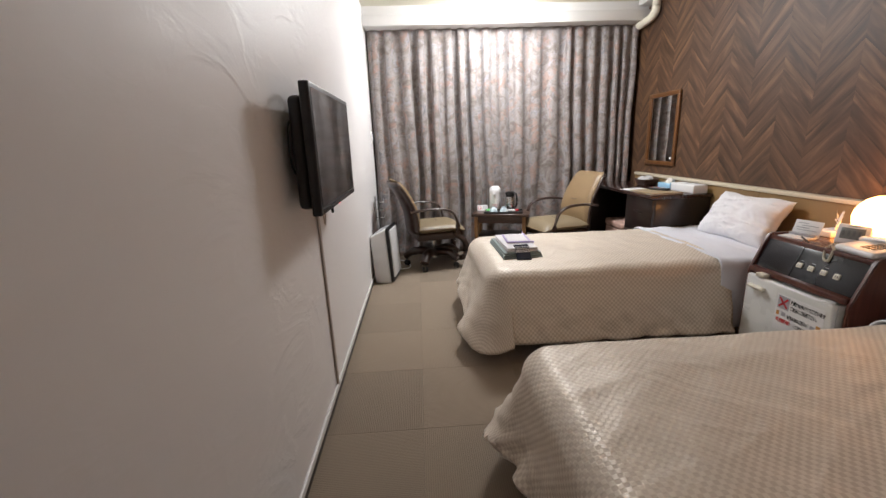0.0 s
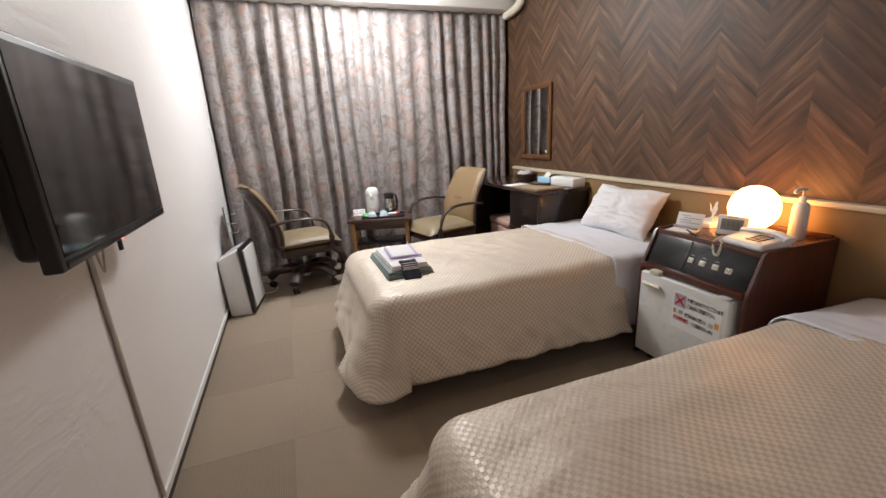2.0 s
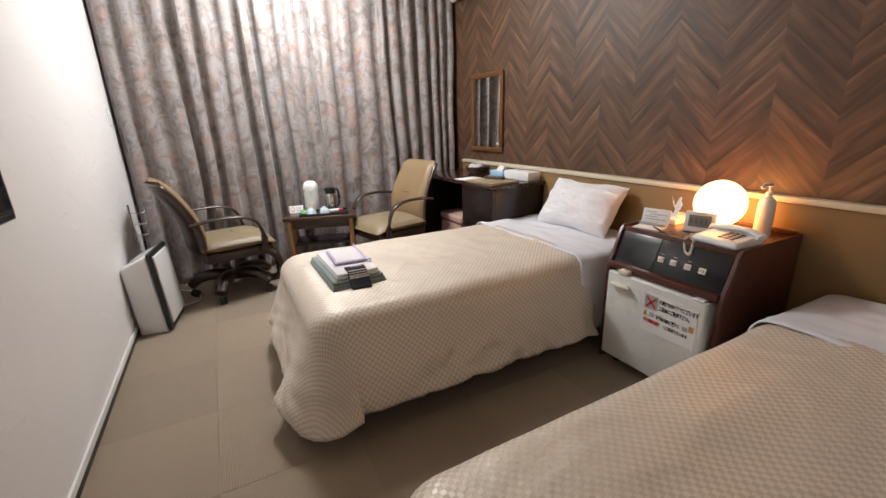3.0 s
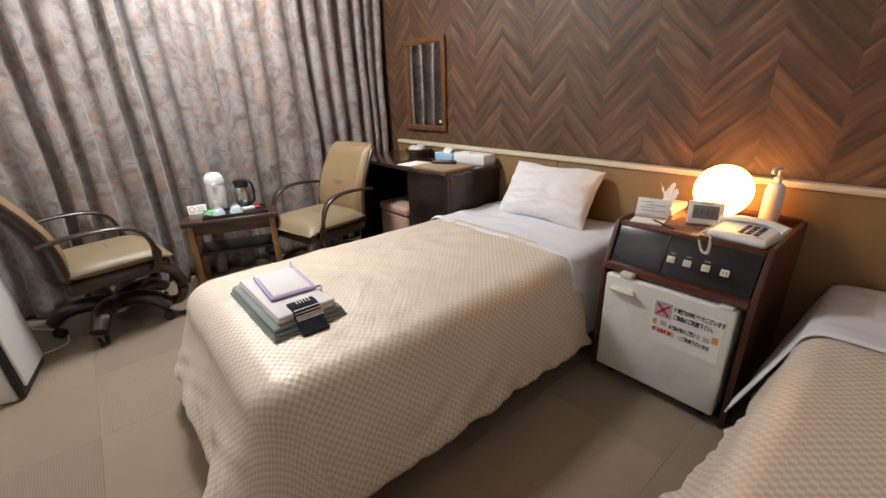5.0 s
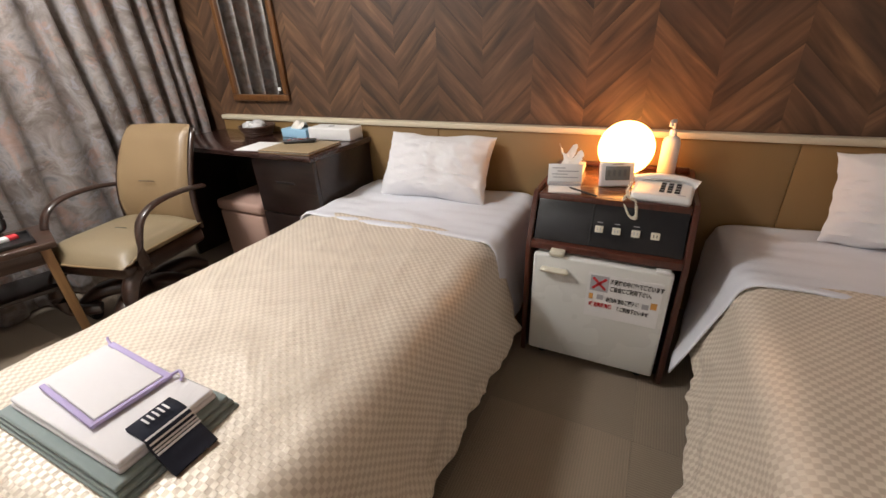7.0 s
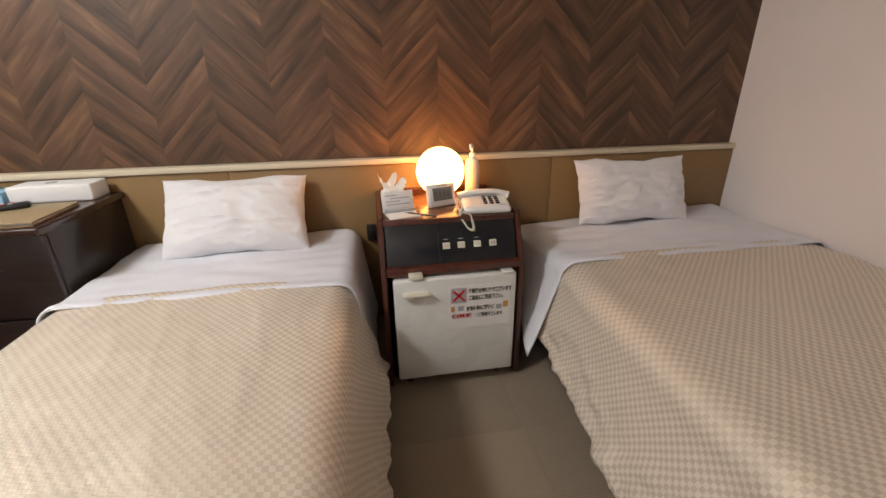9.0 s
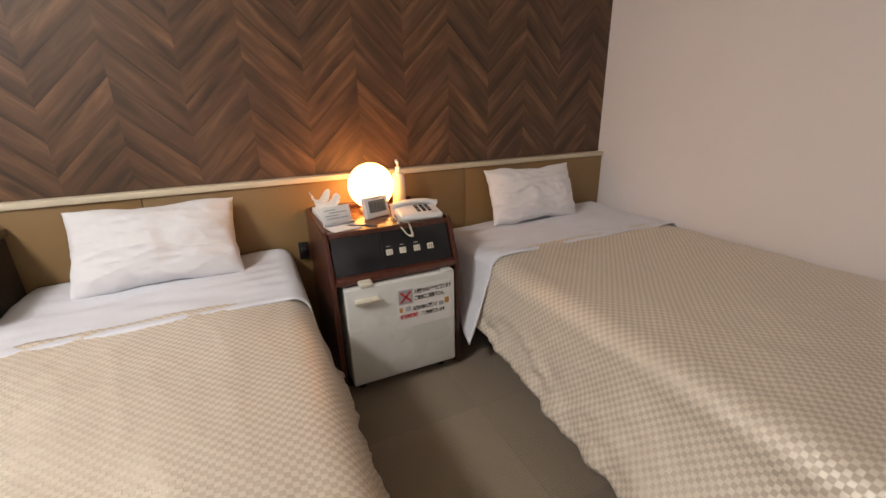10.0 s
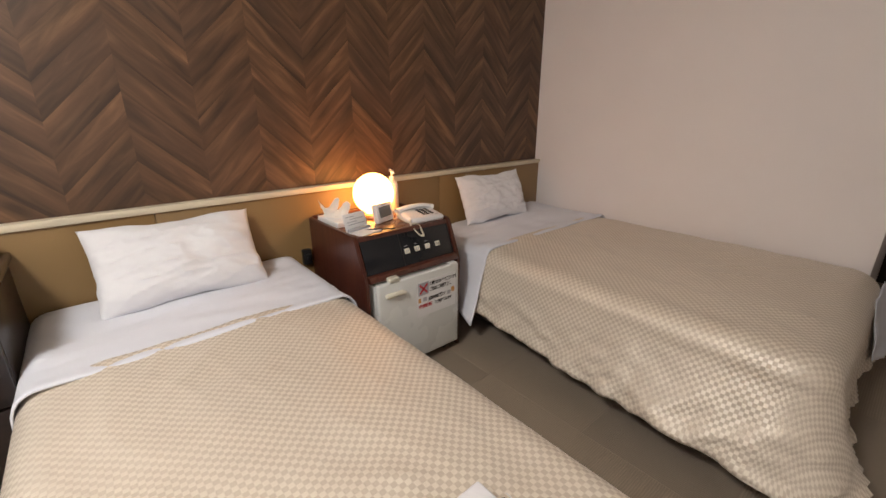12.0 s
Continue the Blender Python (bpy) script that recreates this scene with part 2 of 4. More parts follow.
M_STOOL = plain("pink_beige_cloth", (0.46, 0.30, 0.245), 0.85, grain=300, depth=0.4)
M_CABLE = plain("grey_cable_cover", (0.50, 0.45, 0.41), 0.5)
M_LCD = plain("lcd_grey", (0.20, 0.21, 0.20), 0.2, depth=0.0)
M_BASKET = plain("brown_wicker", (0.075, 0.036, 0.022), 0.6, grain=120, depth=0.6)
M_CELLO = plain("clear_wrap", (0.55, 0.55, 0.56), 0.15, depth=0.3)
M_LAMP = make_glow("ceiling_diffuser_glow", (1.0, 0.975, 0.965), CEILING_GLOW)
M_GLOBE = make_glow("opal_globe_glow", (1.0, 0.40, 0.095), GLOBE_GLOW)
M_LED = make_glow("red_standby_led", (1.0, 0.05, 0.05), 3.0)
# grained near-black: the unlit passage's darkness put into the colour
M_GLOOM = wood("passage_gloom_wood", (0.02, 0.012, 0.01), (0.045, 0.025, 0.018), 0.4, "Z")


# ---- helpers for meshes ----
def thing(name, label, category, loc=(0, 0, 0), rz=0.0, group="", kind=""):
    ob = new(name)
    ob.empty_display_size = 0.1
    ob.matrix_basis = pose(*loc, 0, 0, rz)
    return tagged(ob, label, category, group, kind)


def part(name, bm, material, parent=None, label="", smooth=True, m=None, uv=None):
    me = bpy.data.meshes.new(name)
    bmesh.ops.recalc_face_normals(bm, faces=bm.faces)
    bm.to_mesh(me)
    bm.free()
    me.materials.append(material)
    if smooth:
        me.polygons.foreach_set("use_smooth", [True] * len(me.polygons))
        me.set_sharp_from_angle(angle=radians(40))
    ob = new(name, me)
    if parent is not None:
        ob.parent = parent
    if m is not None:
        ob.matrix_basis = m
    return tagged(ob, label)


def box(x0, x1, y0, y1, z0, z1, r=0.004, seg=2, bm=None):
    bm = bm or bmesh.new()
    t = bmesh.new()
    bmesh.ops.create_cube(t, size=1.0, matrix=Matrix.Translation(((x0 + x1) / 2, (y0 + y1) / 2, (z0 + z1) / 2)) @ Matrix.Diagonal((x1 - x0, y1 - y0, z1 - z0, 1)))
    if r > 0:
        r = min(r, 0.45 * min(x1 - x0, y1 - y0, z1 - z0))
        bmesh.ops.bevel(t, geom=t.edges[:], offset=r, segments=seg, affect="EDGES", profile=0.5)
    return merge(bm, t)


def merge(bm, t, m=None):
    if m is not None:
        bmesh.ops.transform(t, matrix=m, verts=t.verts)
    me = bpy.data.meshes.new("tmp")
    t.to_mesh(me)
    t.free()
    bm.from_mesh(me)
    bpy.data.meshes.remove(me)
    return bm


def lathe(profile, at=(0, 0, 0), seg=32, bm=None):
    """A turned shape from (radius, height) pairs."""
    bm = bm or bmesh.new()
    rings = []
    for r, z in profile:
        if r < 1e-5:
            rings.append([bm.verts.new((at[0], at[1], at[2] + z))])
        else:
            rings.append([bm.verts.new((at[0] + r * math.cos(a), at[1] + r * math.sin(a), at[2] + z)) for a in (2 * math.pi * i / seg for i in range(seg))])
    for a, b in zip(rings, rings[1:]):
        for i in range(seg):
            j = (i + 1) % seg
            if len(a) == 1 and len(b) == 1:
                continue
            if len(a) == 1:
                bm.faces.new((a[0], b[i], b[j]))
            elif len(b) == 1:
                bm.faces.new((a[i], a[j], b[0]))
            else:
                bm.faces.new((a[i], a[j], b[j], b[i]))
    return bm


def spline(pts, n=8):
    """Points on a smooth line through pts."""
    p = [Vector(q) for q in pts]
    p = [2 * p[0] - p[1]] + p + [2 * p[-1] - p[-2]]
    out = []
    for i in range(1, len(p) - 2):
        for k in range(n):
            t = k / n
            a, b, c, d = p[i - 1:i + 3]
            out.append(0.5 * (2 * b + (c - a) * t + (2 * a - 5 * b + 4 * c - d) * t * t + (3 * b - a - 3 * c + d) * t ** 3))
    return out + [p[-2]]


def tube(pts, r, seg=10, n=8, bm=None, wide=1.0, up=(0, 0, 1)):
    """A rod along a smooth line; wide stretches it sideways to a flat band."""
    bm = bm or bmesh.new()
    line = spline(pts, n) if n > 1 else [Vector(q) for q in pts]
    rings = []
    for i, q in enumerate(line):
        d = (line[min(i + 1, len(line) - 1)] - line[max(i - 1, 0)]).normalized()
        side = d.cross(Vector(up))
        side = side.normalized() if side.length > 0.05 else d.orthogonal().normalized()
        nor = side.cross(d).normalized()
        rr = r(i / (len(line) - 1)) if callable(r) else r
        rings.append([bm.verts.new(q + side * (rr * wide * math.cos(a)) + nor * (rr * math.sin(a))) for a in (2 * math.pi * k / seg for k in range(seg))])
    for a, b in zip(rings, rings[1:]):
        for i in range(seg):
            j = (i + 1) % seg
            bm.faces.new((a[i], a[j], b[j], b[i]))
    bm.faces.new(rings[0])
    bm.faces.new(rings[-1][::-1])
    return bm


def sheet_mesh(fn, nu, nv, bm=None):
    """A grid of nu x nv cells from fn(u, v) -> place."""
    bm = bm or bmesh.new()
    vs = [[bm.verts.new(fn(i / nu, j / nv)) for j in range(nv + 1)] for i in range(nu + 1)]
    for i in range(nu):
        for j in range(nv):
            bm.faces.new((vs[i][j], vs[i + 1][j], vs[i + 1][j + 1], vs[i][j + 1]))
    return bm


def structure(name, bm, material, label="", smooth=False):
    ob = part(name, bm, material, smooth=smooth)
    return tagged(ob, label, kind="structure")


# ---- the room's shell ----
XL, XR, YS, YW, ZC = -0.37, 2.47, 0.278, 4.80, 2.52
XE, YB = 0.48, -1.30
structure("wall_west", box(XL - 0.12, XL, YB - 0.12, YW + 0.12, -0.05, ZC, 0), M_PLASTER, "white trowelled plaster wall")
structure("wall_east", box(XR, XR + 0.12, YS - 0.12, YW + 0.12, -0.05, ZC, 0), M_CHEV, "wall papered in brown wood chevron")
structure("wall_south", box(XE, XR, YS - 0.12, YS, -0.05, ZC, 0), M_WALL, "plain off-white painted wall")
structure("wall_passage", box(XE, XE + 0.12, YB, YS - 0.12, -0.05, ZC, 0), M_WALL, "plain off-white passage wall")
# added wall closing the passage, coloured dark because no light reaches there
structure("wall_entry", box(XL, XE + 0.12, YB - 0.12, YB, -0.05, ZC, 0), M_GLOOM, "added passage end wall, coloured dark for the unlit passage")
structure("wall_north", box(XL, XR, YW, YW + 0.12, -0.05, ZC, 0), M_WALL, "window wall behind the curtain")
structure("ceiling", box(XL - 0.12, XR + 0.12, YB - 0.12, YW + 0.12, ZC, ZC + 0.12, 0), M_CEIL, "pale olive papered ceiling")
bm = box(XL, XR, 4.50, YW, 2.335, 2.435, 0.012)
box(XL, XR, 4.545, YW, 2.435, ZC, 0.0, bm=bm)
structure("valance", bm, M_WHITE, "white painted curtain box", True)
structure("cornice", box(2.33, XR, YS, 4.50, 2.455, ZC, 0.008), M_WHITE, "white painted cornice strip", True)
structure("baseboard", box(XL, XL + 0.008, YB, YW, 0.0, 0.03, 0.002), M_DARKTRIM, "dark brown vinyl skirting")
structure("trim", box(XL, XL + 0.010, YB, YW, 0.031, 0.062, 0.003), M_WHITE, "white painted skirting strip")
structure("baseboard_south", box(XE, 1.7, YS, YS + 0.008, 0.0, 0.055, 0.002), M_DARKTRIM, "dark brown vinyl skirting")
FLOOR = structure("floor", box(XL - 0.12, XR + 0.12, YB - 0.12, YW + 0.12, -0.06, -0.008, 0), M_UNDER, "brown ribbed carpet tiles")


def headboard():
    t = thing("headboard", "long tan vinyl headboard panel with cream moulding", "headboard", (2.43, 0, 0))
    for a, b in ((YS, 1.30), (1.30, 2.82), (2.82, 4.49)):
        part("panel", box(0.0, 0.04, a + 0.001, b - 0.001, 0.02, 0.828, 0.004), M_VINYL, t)
    part("moulding", box(-0.012, 0.04, YS, 4.49, 0.828, 0.855, 0.005), M_CAP, t, "cream painted moulding")


headboard()


def curtains():
    t = thing("curtain", "pleated floral drape in rose, grey and sand, closed", "curtain", (0, 4.66, 0))

    def leaf(x0, x1, seed, label):
        r = random.Random(seed)
        # pleat lines with uneven spacing
        xs = [x0]
        while xs[-1] < x1 - 0.09:
            xs.append(xs[-1] + r.uniform(0.075, 0.20))
        xs[-1] = x1
        amp = [r.uniform(0.45, 1.35) for _ in xs]
        lean = [r.uniform(-0.05, 0.05) for _ in xs]
        bm = bmesh.new()
        uvl = bm.loops.layers.uv.new("UVMap")
        per, rows = 14, 44
        cols = []
        arc = 0.0
        last = None
        n = (len(xs) - 1) * per
        for i in range(n + 1):
            k, f = divmod(i, per)
            if k == len(xs) - 1:
                k, f = k - 1, per
            f = f / per
            w = xs[k + 1] - xs[k]
            a = amp[k] * (1 - f) + amp[min(k + 1, len(amp) - 1)] * f
            col = []
            for j in range(rows + 1):
                h = j / rows
                z = 0.015 + h * 2.325
                soft = 0.55 + 0.45 * (1 - h)
                wave = math.cos(2 * math.pi * f)
                sharp = math.copysign(abs(wave) ** (0.75 + 0.5 * h), wave)
                top = 0.6 + 0.4 * min(1.0, (1 - h) * 6)
                y = 0.044 * a * sharp * top * (1 + 0.3 * (1 - h))
                drift = (noise.noise((xs[k] * 2.2 + f * w * 2.2, h * 1.3, seed)) * 0.12 + noise.noise((xs[k] * 6 + f * w * 6, h * 2.1, seed + 3)) * 0.03) * (1 - h) * soft
                x = xs[k] + f * w + drift + 0.012 * math.sin(2 * math.pi * f * 2) * a
                y += 0.018 * noise.noise((x * 7, h * 4.0, seed + 5)) + 0.006 * noise.noise((x * 22, h * 12, seed))
                if h > 0.985:
                    y *= 0.5
                col.append(bm.verts.new((min(max(x, XL + 0.015), XR - 0.01), y, z)))
            if last is not None:
                arc += (col[20].co - last[20].co).length
            cols.append((arc, col))
            last = col
        for (a0, c0), (a1, c1) in zip(cols, cols[1:]):
            for j in range(rows):
                f = bm.faces.new((c0[j], c1[j], c1[j + 1], c0[j + 1]))
                for loop, (u, v) in zip(f.loops, ((a0, j), (a1, j), (a1, j + 1), (a0, j + 1))):
                    loop[uvl].uv = (u + seed, v / rows * 2.325)
        ob = part("drape", bm, M_CURTAIN, t, label)
        so = ob.modifiers.new("thickness", "SOLIDIFY")
        so.thickness = 0.003
    leaf(XL + 0.02, 1.10, 11, "")
    leaf(1.09, 2.455, 23, "")
    part("rail", box(XL + 0.01, XR - 0.01, -0.01, 0.01, 2.34, 2.36, 0.003), M_WHITE, t, "white curtain rail")


curtains()


# ---- beds ----
def bedspread(label, xf, xh, ya, yb, zt, hem, flare, seed, ripple=0.016, tip=(0.05, 0.05, 0.22)):
    """A cover over the foot of a bed: flat top, rounded shoulder, skirt with folds. ya is the near long side, yb the other."""
    sgn = 1 if ya > yb else -1
    hw, mid, rc = abs(ya - yb) / 2, (ya + yb) / 2, 0.12
    path = []
    step = 0.014
    n = int((xh - xf - rc) / step)
    for i in range(n):
        path.append((xh - i * (xh - xf - rc) / n, ya, 0, sgn, 0))
    for i in range(14):
        a = i / 14 * math.pi / 2
        path.append((xf + rc - rc * math.sin(a), ya - sgn * (rc - rc * math.cos(a)), -math.sin(a), sgn * math.cos(a), 1))
    n2 = int((2 * hw - 2 * rc) / step)
    for i in range(n2):
        path.append((xf, ya - sgn * (rc + i * (2 * hw - 2 * rc) / n2), -1, 0, 1))
    for i in range(14):
        a = i / 14 * math.pi / 2
        path.append((xf + rc - rc * math.cos(a), yb + sgn * (rc - rc * math.sin(a)), -math.cos(a), -sgn * math.sin(a), 1))
    for i in range(n + 1):
        path.append((xf + rc + i * (xh - xf - rc) / n, yb, 0, -sgn, 2))
    bm = bmesh.new()
    uvl = bm.loops.layers.uv.new("UVMap")
    top, arcs, skirt, rs = 40, 8, 24, 0.085
    cols = []
    s = 0.0
    for i, (px, py, nx, ny, where) in enumerate(path):
        if i:
            s += math.hypot(px - path[i - 1][0], py - path[i - 1][1])
        mx = max(px, xf + hw)
        col = []

        def bulge(x, y):
            e = min(1, max(0, (x - xf) / 0.25)) * min(1, (hw - abs(y - mid)) / 0.25 + 0.0)
            pull = (1 - abs(noise.noise((x * 2.0 + y * 1.1, y * 7 - x * 3.0, seed + 1)))) ** 9
            pull += (1 - abs(noise.noise((x * 3.0 - y * 1.6, y * 5 + x * 4.0, seed + 6)))) ** 9
            return 0.014 * e + 0.009 * noise.noise((x * 3.2, y * 3.2, seed)) + 0.004 * noise.noise((x * 9, y * 9, seed + 3)) + 0.0028 * pull
        ex, ey = px - nx * rs, py - ny * rs
        for k in range(top + 1):
            q = k / top
            x, y = mx + (ex - mx) * q, mid + (ey - mid) * q
            col.append((x, y, zt + bulge(x, y), x, y))
        for k in range(1, arcs + 1):
            a = k / arcs * math.pi / 2
            o = rs * math.sin(a)
            col.append((ex + nx * o, ey + ny * o, zt + bulge(ex, ey) * (1 - k / arcs) - rs * (1 - math.cos(a)), ex + nx * rs * a, ey + ny * rs * a))
        bottom = hem(px, py, where)
        corner = math.exp(-(((px - xf) / tip[2]) ** 2 + ((abs(py - mid) - hw) / tip[2]) ** 2))
        fl = flare(px, py, where) + tip[1] * corner
        low = bottom - tip[0] * corner + 0.008 * noise.noise((s * 7, 0, seed)) + 0.004 * noise.noise((s * 26, 0, seed + 8))
        z0 = zt - rs
        for k in range(1, skirt + 1):
            p = k / skirt
            wave = noise.noise((s * 5.5 + p * 0.8, p * 0.7, seed)) + 0.55 * noise.noise((s * 15 + p * 1.5, p, seed + 9)) * p
            crease = 0.8 * noise.noise((s * 7 - p * 4, p * 3.5, seed + 2)) * (0.3 + p) + 0.5 * noise.noise((s * 18 + p * 9, p * 5, seed + 7)) * p
            fold = (1 - abs(noise.noise((s * 4.5 + p * 1.8, p * 0.5, seed + 12)))) ** 5 * p + 0.6 * (1 - abs(noise.noise((s * 9 + p * 3.2, p * 0.8, seed + 14)))) ** 6 * p
            o = fl * p ** 1.25 + ripple * (0.25 + p) * (wave + 0.6 * crease + 0.7 * fold) * (1.0 + 0.8 * corner)
            if k == skirt:
                o -= 0.006
            z = z0 + (low - z0) * p
            col.append((px + nx * o, py + ny * o, z, ex + nx * (rs * 1.57 + (z0 - z)), ey + ny * (rs * 1.57 + (z0 - z))))
        cols.append([(bm.verts.new(c[:3]), c[3], c[4]) for c in col])
    for a, b in zip(cols, cols[1:]):
        for k in range(len(a) - 1):
            q = (a[k], b[k], b[k + 1], a[k + 1])
            f = bm.faces.new([v[0] for v in q])
            for loop, v in zip(f.loops, q):
                loop[uvl].uv = (v[1], v[2])
    bmesh.ops.remove_doubles(bm, verts=bm.verts, dist=0.00005)
    edge = [c[-1][0].co.copy() for c in cols[::2]]
    ob = part("bedspread", bm, M_COVER)
    part("hem", tube(edge, 0.005, 6, 1), M_HEM, ob, "corded cream hem")
    so = ob.modifiers.new("thickness", "SOLIDIFY")
    so.thickness, so.offset = 0.008, 1
    return tagged(ob, label, "bedspread", "bedspreads")


def top_sheet(label, xa, xb, ya, yb, zt, drop_a, drop_b, seed, spread=0.12, sag=0.0):
    """White sheet across the head of a bed, its front edge turned over the cover."""
    w = yb - ya
    r = 0.06
    total = drop_a + w + drop_b

    def place(u, v):
        s = v * total - drop_a
        x = xa + u * (xb - xa)
        puff = 0.010 * math.exp(-((u - 0.03) / 0.05) ** 2) + 0.016 * noise.noise((x * 4, s * 3, seed)) * u + 0.008 * noise.noise((x * 14, s * 6, seed + 4))
        slip = 0.02 * noise.noise((s * 2.3, seed, 0)) * (1 - u)
        x += slip
        puff -= sag * u * max(0, s / w - 0.3)
        if s < r:
            a = min(math.pi / 2, max(0.0, (r - s) / r))
            y = ya + r - r * math.sin(a) + 0.0
            z = zt - r + r * math.cos(a)
            hang = max(0.0, r - s - r * math.pi / 2)
            o = 0.012 * noise.noise((x * 8, 0, seed)) * hang * 6 + 0.15 * hang
            return (x, y - o, z - hang + puff * math.cos(a))
        if s > w - r:
            t = s - (w - r)
            a = min(math.pi / 2, t / r)
            hang = max(0.0, t - r * math.pi / 2) * (1 - 0.8 * u if sag else 1)
            o = 0.012 * noise.noise((x * 8, 3, seed)) * hang * 6 + spread * hang
            return (x, yb - r + r * math.sin(a) + o, zt - r + r * math.cos(a) - hang + puff * math.cos(a))
        return (x, ya + s, zt + puff)
    ob = part("top_sheet", sheet_mesh(place, 44, 90), M_SHEET)
    so = ob.modifiers.new("thickness", "SOLIDIFY")
    so.thickness, so.offset = 0.006, 1
    return tagged(ob, label, "sheet", "top sheets")


def bed(label, xf, ya, yb):
    t = thing("bed", label, "bed", (0, 0, 0), group="beds")
    part("mattress", box(xf + 0.035, 2.42, ya + 0.03, yb - 0.03, 0.215, 0.485, 0.05, 4), M_SHEET, t, "white-sheeted mattress")
    part("base", box(xf + 0.08, 2.42, ya + 0.06, yb - 0.06, 0.07, 0.215, 0.01), M_DARKTRIM, t, "dark bed base")
    for x in (xf + 0.16, 2.30):
        for y in (ya + 0.13, yb - 0.13):
            part("leg", lathe([(0.0, 0.0), (0.022, 0.0), (0.028, 0.07), (0.0, 0.07)], (x, y, 0), 16), M_BLACK, t)


def pillow(label, foot, rz, lean, w, h, thick, seed):
    """A case leaning on the headboard; foot is the middle of its lower edge."""
    def side(sg):
        def place(u, v):
            a, b = 2 * u - 1, 2 * v - 1
            puff = (max(0, 1 - abs(a) ** 2.6) * max(0, 1 - abs(b) ** 2.6)) ** 0.5
            edge = 1 - 0.05 * (1 - abs(b) ** 2) * abs(a) ** 3 + 0.025 * noise.noise((b * 3.5, seed, 1)) * abs(a) ** 3
            edge2 = 1 - (0.07 + 0.03 * math.sin(a * 4 + seed)) * (1 - abs(a) ** 2) * abs(b) ** 3 + 0.06 * noise.noise((a * 2.6, seed, 4)) * abs(b) ** 3
            x, y = a * w / 2 * edge, b * h / 2 * edge2
            wr = 0.013 * noise.noise((a * 2.2, b * 2.2, seed)) + 0.006 * noise.noise((a * 5 + b * 3, b * 4, seed + 2)) + 0.003 * noise.noise((a * 11, b * 9 + a * 4, seed)) + 0.007 * (1 - abs(noise.noise((a * 1.5 + b, b * 3.4 - a, seed + 5)))) ** 7 + 0.009 * (1 - abs(noise.noise((a * 2, b * 6, seed + 9)))) ** 6 * abs(a) ** 3
            z = sg * thick / 2 * puff + wr * (0.35 + puff)
            return (x, y + h / 2, z)
        return place
    bm = sheet_mesh(side(1), 60, 44)
    sheet_mesh(side(-1), 60, 44, bm)
    bmesh.ops.remove_doubles(bm, verts=bm.verts, dist=0.0004)
    ob = part("pillow", bm, M_PILLOW)
    ob.matrix_basis = pose(*foot, 0, 0, rz) @ pose(0, 0, 0, lean, 0, 0)
    return tagged(ob, label, "pillow", "pillows")


B1 = (0.455, 2.272, 3.27)
B2 = (0.43, 0.305, 1.495)
bed("single bed with a cream bedspread, beside the desk", *B1)
bed("single bed with a cream bedspread, along the plain wall", *B2)


def hem_1(x, y, side):
    return (0.118, 0.115 + 0.06 * min(1, max(0, (y - 2.5) / 0.3)), 0.15)[side]


def flare_1(x, y, side):
    return (0.07, 0.095 + 0.045 * math.exp(-((y - 2.42) / 0.13) ** 2), 0.05)[side]


def hem_2(x, y, side):
    return (0.155 + 0.05 * max(0, x - 1.2), 0.16, 0.40)[side]


def flare_2(x, y, side):
    return (0.055 + 0.07 * min(1, max(0, (1.86 - x) / 1.2)), 0.01 + 0.11 * max(0, 1 - (B2[2] - y) / 0.45) ** 1.5, 0.0)[side]


bedspread("cream checked satin bedspread on the bed near the window", B1[0], 1.86, B1[1], B1[2], 0.505, hem_1, flare_1, 3, 0.018, (0.06, 0.0, 0.075))
bedspread("cream checked satin bedspread hanging to the floor at a corner", B2[0], 1.86, B2[2], B2[1], 0.508, hem_2, flare_2, 17, 0.022, (0.03, 0.05, 0.16))
top_sheet("white sheet turned down over a bedspread", 1.80, 2.41, B1[1], B1[2], 0.517, 0.36, 0.25, 5)
top_sheet("white sheet turned down along the plain wall", 1.81, 2.41, B2[1], B2[2], 0.52, 0.05, 0.36, 8, 0.38, 0.06)
pillow("rumpled white pillow leaning on the headboard", (2.195, 2.772, 0.512), -89, 57, 0.59, 0.35, 0.17, 2)
pillow("smooth white pillow leaning on the headboard", (2.245, 0.925, 0.515), -93, 66, 0.57, 0.325, 0.14, 7)


def foot_sheet():
    """The under-sheet's loose end at the foot of the bed by the plain wall."""
    def place(u, v):
        y = 0.30 + 0.34 * u
        d = v * 0.34
        o = 0.02 + 0.05 * v + 0.014 * noise.noise((u * 5, v * 2, 3)) * (0.3 + v)
        return (B2[0] + 0.02 - o - 0.05 * v * (1 - u), y, 0.47 - d * (0.75 + 0.25 * (1 - u)))
    ob = part("sheet", sheet_mesh(place, 20, 18), M_SHEET)
    ob.modifiers.new("thickness", "SOLIDIFY").thickness = 0.004
    tagged(ob, "white under-sheet end hanging at the bed's foot", "sheet")


foot_sheet()


